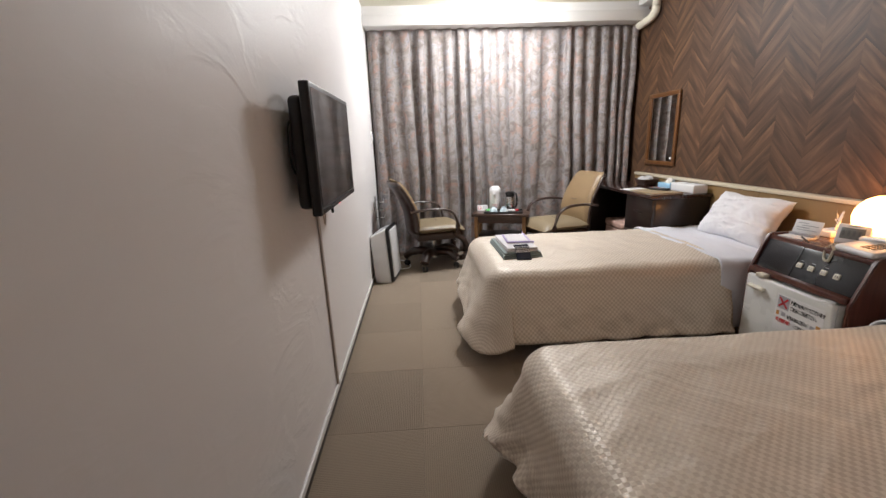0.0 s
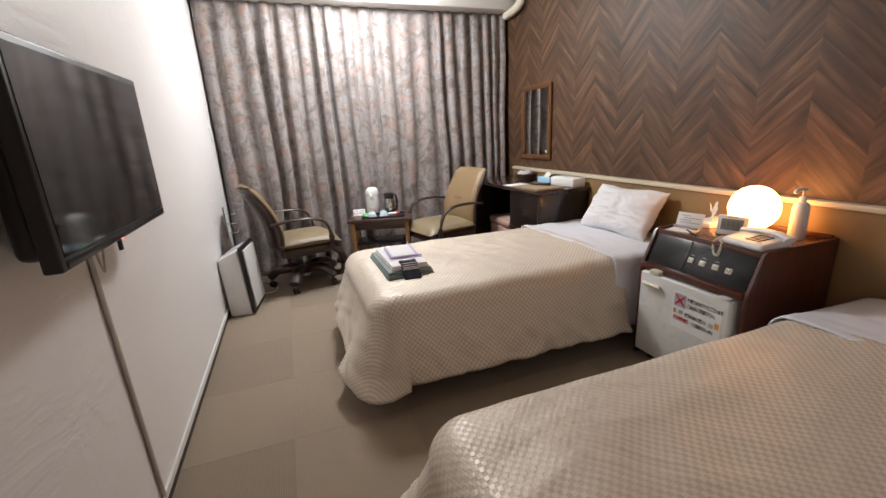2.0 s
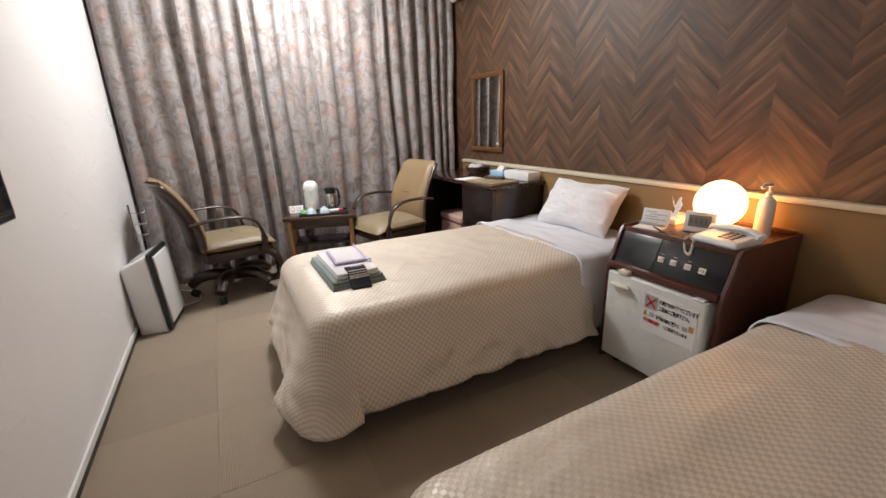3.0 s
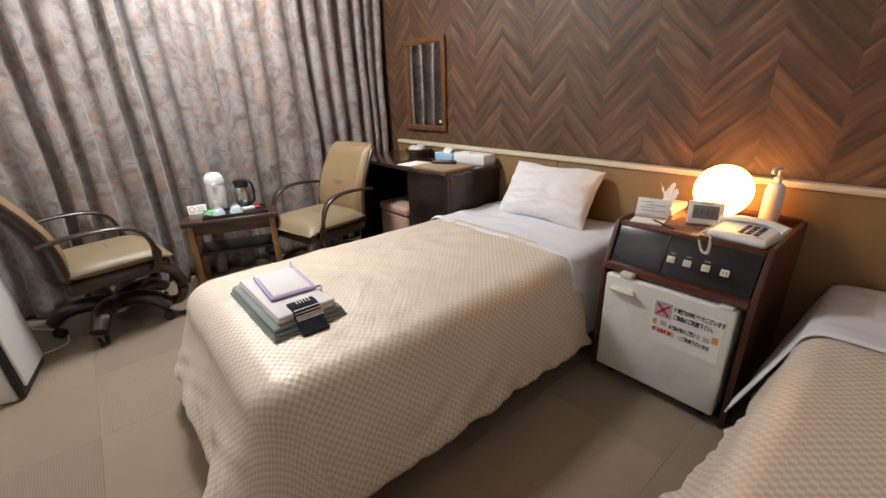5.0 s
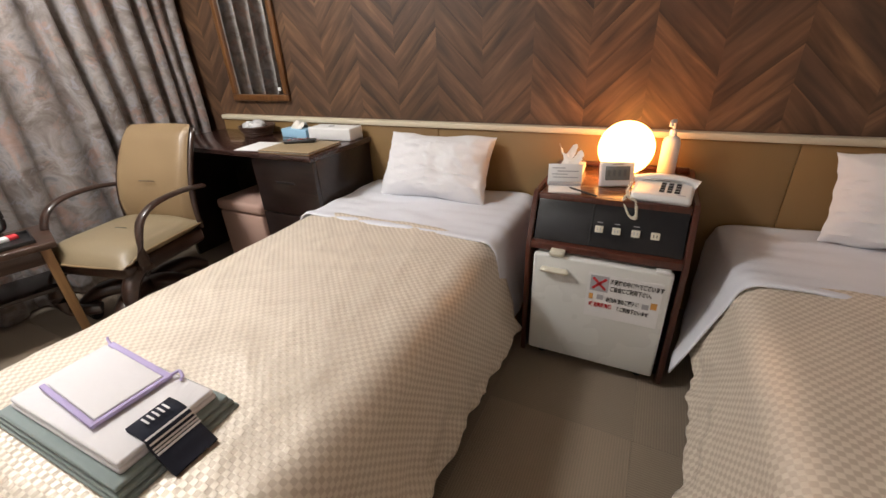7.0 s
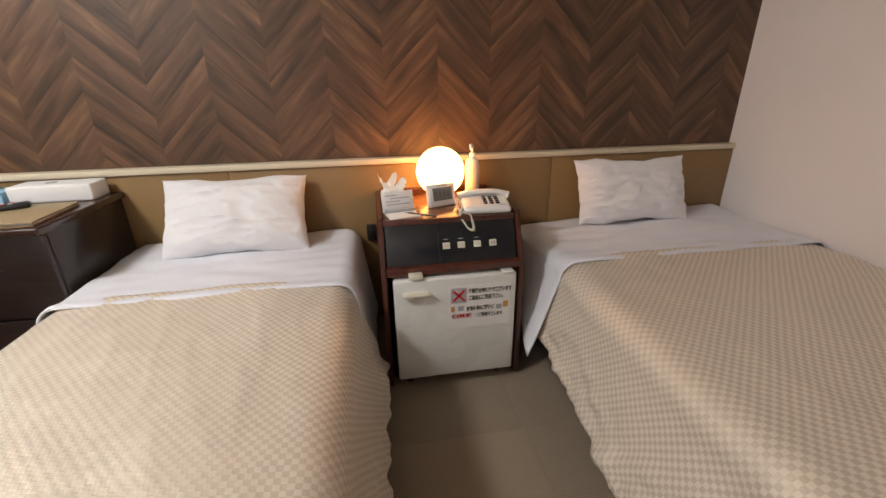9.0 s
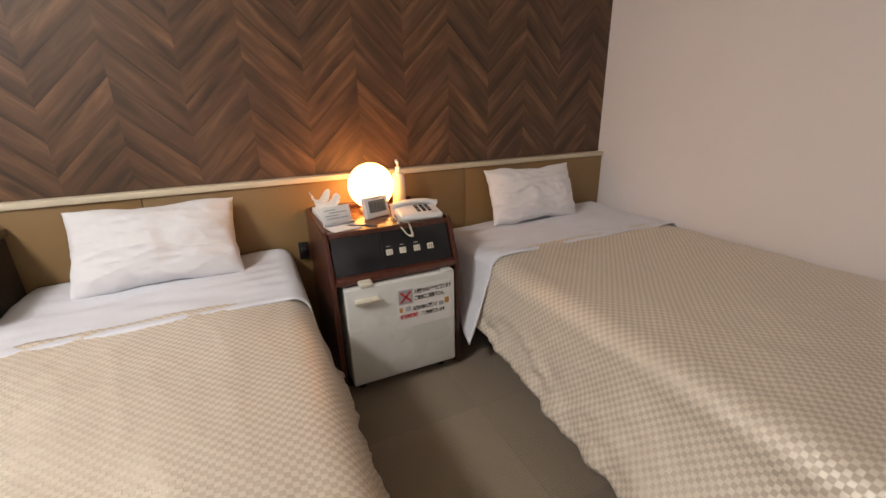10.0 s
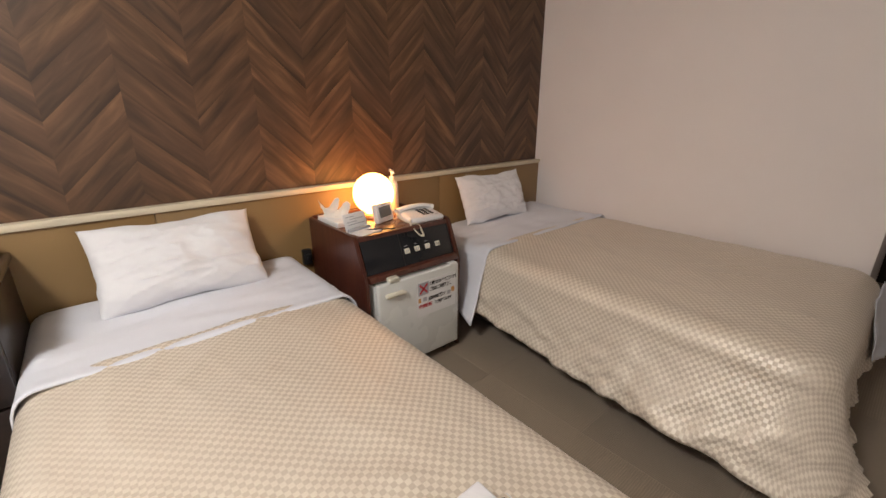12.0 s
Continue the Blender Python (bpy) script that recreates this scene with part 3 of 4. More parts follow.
# ---- night console with fridge ----
def console():
    t = thing("night_console", "red mahogany bedside console with sloping dark control panel", "bedside console", (0, 0, 0))
    y0, y1 = 1.625, 2.18

    def cheek(y, th):
        bm = bmesh.new()
        prof = ((2.425, 0.0), (1.875, 0.0), (1.875, 0.50), (1.885, 0.53), (1.950, 0.69), (1.965, 0.704), (2.425, 0.704))
        a = [bm.verts.new((x, y, z)) for x, z in prof]
        b = [bm.verts.new((x, y + th, z)) for x, z in prof]
        bm.faces.new(a)
        bm.faces.new(b[::-1])
        for i in range(len(prof)):
            j = (i + 1) % len(prof)
            bm.faces.new((a[i], a[j], b[j], b[i]))
        bmesh.ops.recalc_face_normals(bm, faces=bm.faces)
        bmesh.ops.bevel(bm, geom=bm.edges[:], offset=0.004, segments=2, affect="EDGES")
        return bm
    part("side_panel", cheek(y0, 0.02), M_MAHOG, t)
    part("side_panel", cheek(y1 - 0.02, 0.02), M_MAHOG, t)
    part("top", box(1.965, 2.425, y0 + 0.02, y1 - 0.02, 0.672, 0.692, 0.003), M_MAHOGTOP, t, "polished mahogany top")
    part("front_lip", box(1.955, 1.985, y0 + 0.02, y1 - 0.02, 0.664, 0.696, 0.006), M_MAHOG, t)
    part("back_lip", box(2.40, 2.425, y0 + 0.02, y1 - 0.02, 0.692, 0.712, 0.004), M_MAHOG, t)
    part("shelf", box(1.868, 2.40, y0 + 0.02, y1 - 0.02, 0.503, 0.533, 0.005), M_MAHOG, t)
    part("plinth", box(1.93, 1.95, y0 + 0.02, y1 - 0.02, 0.0, 0.035, 0.003), M_BLACK, t)
    part("back_panel", box(2.405, 2.42, y0 + 0.02, y1 - 0.02, 0.04, 0.672, 0.0), M_BLACK, t)
    # sloping panel between shelf and top
    ang = math.degrees(math.atan2(1.955 - 1.885, 0.70 - 0.53))
    m = pose((1.897 + 1.953) / 2 + 0.006, (y0 + y1) / 2, 0.603, 0, ang, 0)
    panel = part("control_panel", box(-0.006, 0.006, -0.252, 0.252, -0.078, 0.078, 0.002), M_SLATE, t, "dark acrylic control panel", m=m)
    part("divider", box(-0.0085, -0.006, 0.048, 0.054, -0.076, 0.076, 0.0005), M_BLACK, panel)
    for i, yy in enumerate((0.023, -0.035, -0.098, -0.16)):
        sw = part("switch", box(-0.013, -0.006, yy - 0.014, yy + 0.014, -0.024, 0.001, 0.002), M_IVORY, panel, "ivory rocker switch" if i < 3 else "ivory socket")
        for k in (-1, 1):
            part("contact", box(-0.0145, -0.0128, yy + k * 0.005 - 0.0015, yy + k * 0.005 + 0.0015, -0.017, -0.006, 0.0003), M_GREY if i < 3 else M_BLACK, sw)
        if i < 3:
            part("marking", box(-0.0068, -0.0058, yy - 0.009, yy + 0.009, 0.012, 0.0145, 0), M_GREY, panel)


console()


def jp_text(body, size, material, parent, at, name="lettering"):
    cu = bpy.data.curves.new(name, "FONT")
    cu.body, cu.size, cu.align_x, cu.align_y = body, size, "LEFT", "CENTER"
    cu.extrude, cu.offset = 0.0002, size * 0.032
    tmp = new(name, cu)
    me = bpy.data.meshes.new_from_object(tmp.evaluated_get(bpy.context.evaluated_depsgraph_get()))
    bpy.data.objects.remove(tmp)
    me.materials.clear()
    me.materials.append(material)
    ob = new(name, me)
    ob.parent = parent
    ob.matrix_basis = Matrix.Translation(at) @ Matrix(((0, 0, -1, 0), (-1, 0, 0, 0), (0, 1, 0, 0), (0, 0, 0, 1))) @ Matrix.Diagonal((0.80, 1.35, 1, 1))
    return ob


def fridge():
    t = thing("mini_fridge", "white mini fridge with a notice on its door", "fridge", (1.842, 1.902, 0.0))
    part("cabinet", box(0.035, 0.50, -0.232, 0.232, 0.03, 0.49, 0.006), M_FRIDGE, t)
    part("door", box(0.0, 0.033, -0.237, 0.237, 0.052, 0.497, 0.010, 3), M_FRIDGE, t, "white enamel door")
    bm = box(-0.022, 0.002, 0.105, 0.205, 0.432, 0.452, 0.008, 3)
    box(-0.024, -0.010, 0.10, 0.205, 0.437, 0.447, 0.004, 2, bm=bm)
    part("handle", bm, M_IVORY, t, "ivory handle bar")
    part("hinge", box(-0.002, 0.03, -0.225, -0.18, 0.497, 0.503, 0.002), M_PLASTIC, t)
    part("latch_block", box(-0.006, 0.03, 0.125, 0.178, 0.4985, 0.518, 0.004), M_IVORY, t, "ivory foam block")
    for y in (-0.19, 0.19):
        part("foot", lathe([(0, 0.0), (0.016, 0.0), (0.016, 0.032), (0, 0.032)], (0.07, y, 0), 14), M_BLACK, t)
    # the notice: sheet of paper with lines of print
    n = tagged(new("notice"), "white paper notice in Japanese with a red cross", "notice")
    n.matrix_basis = pose(1.8415, 1.902, 0)
    part("paper", box(-0.0012, 0.0, -0.214, 0.032, 0.275, 0.458, 0), M_PAPER, n, smooth=False)
    part("picture", box(-0.0020, -0.0012, -0.040, 0.022, 0.386, 0.450, 0), M_GREY, n, "small grey picture")
    for s in (-1, 1):
        bm = bmesh.new()
        merge(bm, box(-0.0004, 0.0004, -0.032, 0.032, -0.0045, 0.0045, 0), pose(-0.0026, -0.009, 0.418, 45 * s, 0, 0))
        part("cross_stroke", bm, M_RED, n, "red cross stroke", False)
    jp_text("冷蔵庫の中は空でございます", 0.0165, M_INK, n, (-0.002, -0.046, 0.432))
    jp_text("ご自由にご利用下さい。", 0.0165, M_INK, n, (-0.002, -0.046, 0.403))
    jp_text("お飲み物のご購入は", 0.0155, M_INK, n, (-0.002, -0.038, 0.357))
    jp_text("9階自動販売機", 0.0155, M_RED, n, (-0.002, 0.020, 0.327))
    jp_text("をご利用下さいませ", 0.0150, M_INK, n, (-0.002, -0.076, 0.325))
    part("print_block", box(-0.0020, -0.0012, 0.008, 0.022, 0.350, 0.372, 0), M_ORANGE, n, "orange printed box", False)
    part("print_block", box(-0.0020, -0.0012, -0.028, -0.006, 0.352, 0.372, 0), M_GREY, n, "grey printed box", False)
    part("print_block", box(-0.0020, -0.0012, -0.180, -0.158, 0.346, 0.366, 0), M_GREY, n, "grey printed box", False)
    part("print_block", box(-0.0020, -0.0012, -0.205, -0.185, 0.352, 0.378, 0), M_ORANGE, n, "orange printed box", False)


fridge()


# ---- ceiling lamp and pipe ----
def ceiling_lamp():
    t = thing("ceiling_light", "round ceiling light with a glowing white diffuser", "ceiling light", (0.86, 3.95, ZC))
    part("rim", lathe([(0, 0), (0.235, 0), (0.24, -0.006), (0.24, -0.03), (0.23, -0.034), (0, -0.034)], seg=48), M_WHITE, t, "white rim")
    part("diffuser", lathe([(0.228, -0.034), (0.234, -0.06), (0.228, -0.09), (0.205, -0.122), (0.16, -0.145), (0.09, -0.157), (0, -0.16)], seg=48), M_LAMP, t, "glowing opal diffuser")


ceiling_lamp()
tagged(part("pipe", tube([(2.42, 4.33, 2.47), (2.42, 4.33, 2.40), (2.42, 4.345, 2.36), (2.415, 4.42, 2.325), (2.41, 4.60, 2.31)], 0.038, 16), M_IVORY), "cream wrapped pipe elbow below the ceiling", "pipe")


# ---- window end: chairs, table, desk ----
def office_chair(label, loc, rz):
    t = thing("armchair", label, "armchair", loc, rz, "swivel armchairs")
    part("column", lathe([(0, 0.07), (0.035, 0.07), (0.035, 0.14), (0.022, 0.15), (0.022, 0.34), (0, 0.34)], seg=20), M_STEEL, t, "steel swivel column")
    for k in range(5):
        a = 2 * math.pi * (k + 0.3) / 5
        c, s = math.cos(a), math.sin(a)
        leg = part("leg", tube([(0.02 * c, 0.02 * s, 0.135), (0.12 * c, 0.12 * s, 0.155), (0.22 * c, 0.22 * s, 0.145), (0.30 * c, 0.30 * s, 0.092)], lambda p: 0.046 - 0.012 * p, 12, wide=1.3), M_BENT, t)
        m = Matrix.Translation((0.28 * c, 0.28 * s, 0.028)) @ Matrix.Rotation(a + 0.6, 4, "Z") @ Matrix.Rotation(math.pi / 2, 4, "X")
        bm = bmesh.new()
        for off in (-0.016, 0.016):
            lathe([(0, off - 0.009), (0.022, off - 0.009), (0.028, off - 0.004), (0.028, off + 0.004), (0.022, off + 0.009), (0, off + 0.009)], seg=18, bm=bm)
        part("castor", bm, M_BLACK, leg, "black twin castor", m=m)
    part("seat_pan", box(-0.215, 0.255, -0.24, 0.24, 0.305, 0.382, 0.025, 4), M_BENT, t)

    def seat(u, v, up):
        x, y = -0.22 + 0.50 * u, 0.25 * (2 * v - 1)
        e = (max(0, 1 - abs(2 * u - 1) ** 5) * max(0, 1 - abs(2 * v - 1) ** 5)) ** 0.5
        crown = 0.016 * (1 - (2 * v - 1) ** 2)
        fall = -0.03 * max(0, (u - 0.75) / 0.25) ** 2
        z = 0.415 + fall + ((0.040 + crown) * e if up else -0.045 * e)
        return (x, y, z)
    bm = sheet_mesh(lambda u, v: seat(u, v, True), 24, 24)
    sheet_mesh(lambda u, v: seat(u, v, False), 24, 24, bm)
    bmesh.ops.remove_doubles(bm, verts=bm.verts, dist=0.0005)
    cushion = part("seat", bm, M_SEATCL, t, "padded beige leather seat")
    part("piping", tube([(-0.20, -0.249, 0.415), (0.15, -0.249, 0.414), (0.26, -0.235, 0.388), (0.281, 0, 0.384), (0.26, 0.235, 0.388), (0.15, 0.249, 0.414), (-0.20, 0.249, 0.415)], 0.005, 8), M_LEATHER, cushion)
    part("button_slit", box(0.03, 0.036, -0.035, 0.035, 0.4690, 0.4720, 0.001), M_BLACK, cushion)

    def back(u, v, front):
        h = 0.40 + 0.50 * u
        w = 0.232 - 0.03 * u ** 3
        y = w * (2 * v - 1)
        e = (max(0, 1 - abs(2 * u - 1) ** 6) * max(0, 1 - abs(2 * v - 1) ** 4)) ** 0.5
        x = -0.195 - 0.085 * u - 0.075 * u ** 5 - 0.035 * (1 - (2 * v - 1) ** 2) + 0.02 * math.sin(u * 5)
        roll = 0.02 * max(0, u - 0.8) / 0.2
        return (x + ((0.055 + roll) * e if front else -0.010 * e), y, h)
    bm = sheet_mesh(lambda u, v: back(u, v, True), 26, 22)
    sheet_mesh(lambda u, v: back(u, v, False), 26, 22, bm)
    bmesh.ops.remove_doubles(bm, verts=bm.verts, dist=0.0005)
    rest = part("backrest", bm, M_LEATHER, t, "padded tan leather backrest")

    def shell(u, v):
        p = back(u, v, False)
        return (p[0] - 0.010 + 0.02 * abs(2 * v - 1) ** 6, p[1] * 1.05, p[2] - 0.014)
    so = part("back_shell", sheet_mesh(shell, 18, 14), M_BENT, t, "dark bent plywood shell")
    mod = so.modifiers.new("thickness", "SOLIDIFY")
    mod.thickness = 0.024
    part("seam", box(-0.218, -0.214, -0.05, 0.05, 0.64, 0.644, 0.001), M_BENT, rest, m=pose(0.026, 0, 0, 0, 0, 0))
    for s in (-1, 1):
        pts = [(-0.27, 0.262 * s, 0.60), (-0.12, 0.28 * s, 0.622), (0.05, 0.285 * s, 0.615), (0.145, 0.283 * s, 0.565), (0.185, 0.278 * s, 0.46), (0.185, 0.262 * s, 0.35)]
        part("armrest", tube(pts, 0.012, 12, 8, wide=2.0), M_BENT, t, "dark bentwood armrest")
        part("bracket", box(0.15, 0.21, min(0.20 * s, 0.275 * s), max(0.20 * s, 0.275 * s), 0.338, 0.362, 0.006), M_BENT, t)
    for s in (-1, 1):
        part("base_hoop", tube([(0.18, 0.215 * s, 0.345), (0.255, 0.225 * s, 0.29), (0.285, 0.225 * s, 0.20), (0.265, 0.215 * s, 0.11), (0.19, 0.13 * s, 0.085)], 0.028, 12, wide=1.5), M_BENT, t, "thick curved wooden hoop")
    return t


office_chair("swivel armchair in tan leather, beside the air purifier", (0.215, 4.27, 0), 12)
office_chair("swivel armchair in tan leather, in front of the desk", (1.46, 4.12, 0), 193)


def low_table():
    t = thing("side_table", "low walnut table with oak legs and a lower shelf", "side table", (0.95, 4.385, 0), -17)
    part("tabletop", box(-0.29, 0.29, -0.175, 0.175, 0.475, 0.505, 0.006, 3), M_TABLE, t)
    for x in (-0.245, 0.245):
        for y in (-0.14, 0.14):
            part("leg", box(x - 0.019, x + 0.019, y - 0.019, y + 0.019, 0.0, 0.475, 0.004), M_OAK, t, "plain oak leg")
    for y in (-0.14, 0.14):
        part("apron", box(-0.226, 0.226, y - 0.010, y + 0.010, 0.405, 0.475, 0.003), M_TABLE, t)
    for x in (-0.245, 0.245):
        part("apron", box(x - 0.010, x + 0.010, -0.121, 0.121, 0.405, 0.475, 0.003), M_TABLE, t)
    part("shelf", box(-0.226, 0.226, -0.13, 0.13, 0.26, 0.278, 0.003), M_DESK, t, "dark lower shelf")


low_table()
TT = pose(0.95, 4.385, 0.505, 0, 0, -17)


def on_table(name, label, category, x, y, rz=0, group="", z=0.0):
    ob = thing(name, label, category, group=group)
    ob.matrix_basis = TT @ pose(x, y, z, 0, 0, rz)
    return ob


def table_things():
    a = on_table("air_pot", "white vacuum air pot with a faint floral print", "vacuum flask", -0.075, 0.10)
    part("body", lathe([(0, 0), (0.058, 0), (0.062, 0.008), (0.060, 0.15), (0.059, 0.185), (0, 0.185)]), M_PLASTIC, a)
    part("lid", lathe([(0, 0.187), (0.061, 0.187), (0.062, 0.205), (0.055, 0.235), (0.038, 0.255), (0, 0.262)]), M_PLASTIC, a, "domed white lid")
    part("spout", box(-0.014, 0.014, -0.075, -0.05, 0.165, 0.195, 0.006), M_PLASTIC, a)
    part("print", box(-0.025, 0.03, -0.0618, -0.054, 0.03, 0.075, 0.002), plain("faint_rose_print", (0.62, 0.45, 0.46), 0.4, vary=0.3), a, "faint rose print")
    f = on_table("thermos_jug", "brushed steel thermos jug with a black lid", "thermos jug", 0.085, 0.10, -35)
    part("body", lathe([(0, 0), (0.048, 0), (0.052, 0.006), (0.052, 0.115), (0.044, 0.145), (0, 0.145)]), M_STEEL, f)
    part("lid", lathe([(0, 0.147), (0.044, 0.147), (0.046, 0.165), (0.042, 0.195), (0, 0.20)]), M_BLACK, f, "black plastic lid")
    part("handle", tube([(0.04, 0, 0.185), (0.075, 0, 0.18), (0.088, 0, 0.14), (0.084, 0, 0.06), (0.05, 0, 0.03)], 0.008, 10, wide=1.4), M_BLACK, f)
    part("spout", box(-0.062, -0.035, -0.012, 0.012, 0.165, 0.185, 0.005), M_BLACK, f)
    tr = on_table("tray", "black lacquer serving tray with a raised rim", "tray", 0.03, -0.045, 3)
    part("base", box(-0.19, 0.19, -0.095, 0.095, 0.0, 0.006, 0.002), M_BLACK, tr)
    for x0, x1, y0, y1 in ((-0.19, 0.19, -0.099, -0.091), (-0.19, 0.19, 0.091, 0.099), (-0.196, -0.188, -0.099, 0.099), (0.188, 0.196, -0.099, 0.099)):
        part("rim", box(x0, x1, y0, y1, 0.0, 0.018, 0.003), M_BLACK, tr)
    cup = on_table("teacup", "pale blue teacup upside down on the tray", "teacup", -0.07, -0.085, 0, "teacups", 0.0065)
    part("bowl", lathe([(0.040, 0), (0.042, 0.003), (0.038, 0.025), (0.026, 0.045), (0.018, 0.049), (0.018, 0.056), (0.014, 0.056), (0.013, 0.050), (0, 0.050)]), M_CUP, cup)
    part("motif", lathe([(0.0402, 0.012), (0.0386, 0.020)]), plain("cobalt_motif", (0.2, 0.36, 0.55), 0.2), cup)
    copy_thing(cup, TT @ pose(0.035, -0.07, 0.0065))
    s = on_table("saucer", "white plate under the cups at the tray's edge", "saucer", -0.115, -0.03, 0, "", 0.0065)
    part("plate", lathe([(0, 0), (0.03, 0), (0.05, 0.008), (0.048, 0.010), (0.028, 0.004), (0, 0.003)]), M_PLASTIC, s)
    p = on_table("tea_packet", "bright green foil tea packet lying askew", "tea packet", -0.125, -0.01, 25, "", 0.018)
    part("wrapper", sheet_mesh(lambda u, v: (-0.04 + 0.08 * u, -0.03 + 0.06 * v, 0.012 * (1 - (2 * u - 1) ** 2) * (1 - (2 * v - 1) ** 2) + 0.003 * math.sin(u * 17)), 14, 12), M_GREEN, p).modifiers.new("thickness", "SOLIDIFY").thickness = 0.003
    b = on_table("sweet_box", "small red and white packet on the tray", "packet", 0.125, -0.01, 14, "", 0.0065)
    part("box", box(-0.055, 0.055, -0.022, 0.022, 0, 0.018, 0.004), M_PAPER, b)
    part("band", box(0.018, 0.056, -0.0225, 0.0225, 0.0005, 0.0188, 0.004), M_RED, b, "red band")
    g = on_table("table_sign", "small folded card with a no-smoking sign", "table sign", -0.205, 0.045, 8)
    card = part("card", box(-0.055, 0.055, -0.002, 0.002, 0.0, 0.062, 0.0005), M_PAPER, g, m=pose(0, 0, 0, -22, 0, 0))
    ring = bmesh.new()
    lathe([(0.014, -0.0006), (0.018, -0.0006), (0.018, 0.0006), (0.014, 0.0006), (0.014, -0.0006)], seg=24, bm=ring)
    part("no_smoking_ring", ring, M_RED, card, "red prohibition ring", m=pose(-0.03, -0.003, 0.033, 90, 0, 0))
    for k in range(3):
        part("print_line", box(0.0, 0.045, -0.0032, -0.002, 0.018 + 0.013 * k, 0.024 + 0.013 * k, 0), M_GREY, card)


table_things()


def desk():
    t = thing("desk", "dark mahogany writing desk with a drawer pedestal", "desk", (0, 0, 0))
    part("desktop", box(1.915, 2.428, 3.255, 4.50, 0.735, 0.762, 0.006, 3), M_DESKTOP, t, "polished dark red desktop")
    part("pedestal", box(1.97, 2.42, 3.27, 3.70, 0.03, 0.735, 0.003), M_DESK, t)
    for z0, z1, h, lab in ((0.43, 0.728, 0.60, ""), (0.06, 0.422, 0.30, "")):
        d = part("drawer_front", box(1.945, 1.972, 3.272, 3.698, z0, z1, 0.004), M_DESK, t)
        part("pull", box(1.9425, 1.9475, 3.42, 3.55, h, h + 0.014, 0.003), M_BLACK, d, "recessed finger pull")
    part("end_panel", box(1.96, 2.42, 4.465, 4.495, 0.0, 0.735, 0.003), M_DESK, t)
    part("back_panel", box(2.395, 2.415, 3.70, 4.465, 0.10, 0.735, 0.002), M_DESK, t)
    s = thing("stool", "pink-beige upholstered cube stool under the desk", "stool", (2.13, 3.93, 0))
    part("body", box(-0.17, 0.20, -0.18, 0.18, 0.0, 0.375, 0.015, 3), M_STOOL, s)
    part("lid", box(-0.178, 0.208, -0.188, 0.188, 0.378, 0.445, 0.024, 4), M_STOOL, s, "padded lid")
    Z = 0.762
    f = thing("folder", "tan leatherette guest folder on the desk", "folder", (2.07, 3.46, Z), 4)
    part("back_cover", box(-0.14, 0.13, -0.17, 0.15, 0.0, 0.004, 0.001), M_LEATHER, f)
    part("pages", box(-0.13, 0.125, -0.165, 0.145, 0.004, 0.011, 0.0005), M_PAPER, f)
    part("front_cover", box(-0.14, 0.13, -0.17, 0.15, 0.011, 0.016, 0.001), plain("folder_cover", (0.36, 0.27, 0.16), 0.45), f)
    p = part("paper", box(-0.10, 0.10, -0.15, 0.15, 0, 0.003, 0.0003), M_PAPER, m=pose(2.05, 3.66, Z, 0, 0, 8))
    tagged(p, "white printed sheets half under the folder", "paper")
    r = thing("remote_control", "black remote control lying on the folder", "remote control", (2.12, 3.50, Z + 0.016), -62)
    part("body", box(-0.085, 0.085, -0.023, 0.023, 0, 0.020, 0.008, 3), M_BLACK, r)
    for i in range(5):
        for j in range(3):
            part("button", box(-0.06 + 0.022 * i, -0.048 + 0.022 * i, -0.016 + 0.012 * j, -0.008 + 0.012 * j, 0.0195, 0.0225, 0.001), M_GREY if (i + j) % 3 else M_RED, r)
    b = thing("tissue_box", "white tissue box on the desk against the headboard", "tissue box", (2.335, 3.455, Z), 2)
    part("carton", box(-0.062, 0.062, -0.165, 0.125, 0, 0.068, 0.008, 3), M_PAPER, b)
    part("slot", lathe([(0, 0.0685), (0.02, 0.0685), (0.02, 0.0695), (0, 0.0695)], seg=20), M_GREY, b)
    c = thing("tissue_pack", "pale blue carton with a tissue pulled out", "tissue box", (2.34, 3.70, Z), -4)
    part("carton", box(-0.055, 0.055, -0.10, 0.11, 0, 0.048, 0.004), M_BLUE, c)
    part("tissue", sheet_mesh(lambda u, v: (0.03 * (2 * u - 1) + 0.02 * noise.noise((u * 3, v * 3, 1)), 0.045 * (2 * v - 1), 0.048 + 0.045 * (1 - (2 * u - 1) ** 2) * (0.5 + 0.5 * noise.noise((v * 4, u * 2, 6)) + 0.2)), 12, 14), M_TISSUE, c, "white tissue")
    k = thing("basket", "round brown wicker basket with wrapped amenities", "basket", (2.30, 4.02, Z))
    bm = lathe([(0, 0), (0.075, 0), (0.10, 0.06), (0.108, 0.062), (0.106, 0.054), (0.078, 0.008), (0, 0.008)])
    part("bowl", bm, M_BASKET, k)
    for i in range(4):
        part("woven_ring", tube([(math.cos(a) * (0.08 + 0.008 * i), math.sin(a) * (0.08 + 0.008 * i), 0.008 + 0.016 * i) for a in (2 * math.pi * q / 16 for q in range(17))], 0.006, 6, 2), M_BASKET, k)
    for i, (x, y, z) in enumerate(((-0.03, -0.03, 0.05), (0.03, 0.02, 0.055), (-0.02, 0.045, 0.05))):
        w = part("wrapped_amenity", sheet_mesh(lambda u, v, i=i: tuple((0.042 + 0.008 * noise.noise((u * 9, v * 9, i))) * q for q in (math.sin(math.pi * v) * math.cos(2 * math.pi * u), math.sin(math.pi * v) * math.sin(2 * math.pi * u), 0.8 * math.cos(math.pi * v))), 18, 12), M_CELLO)
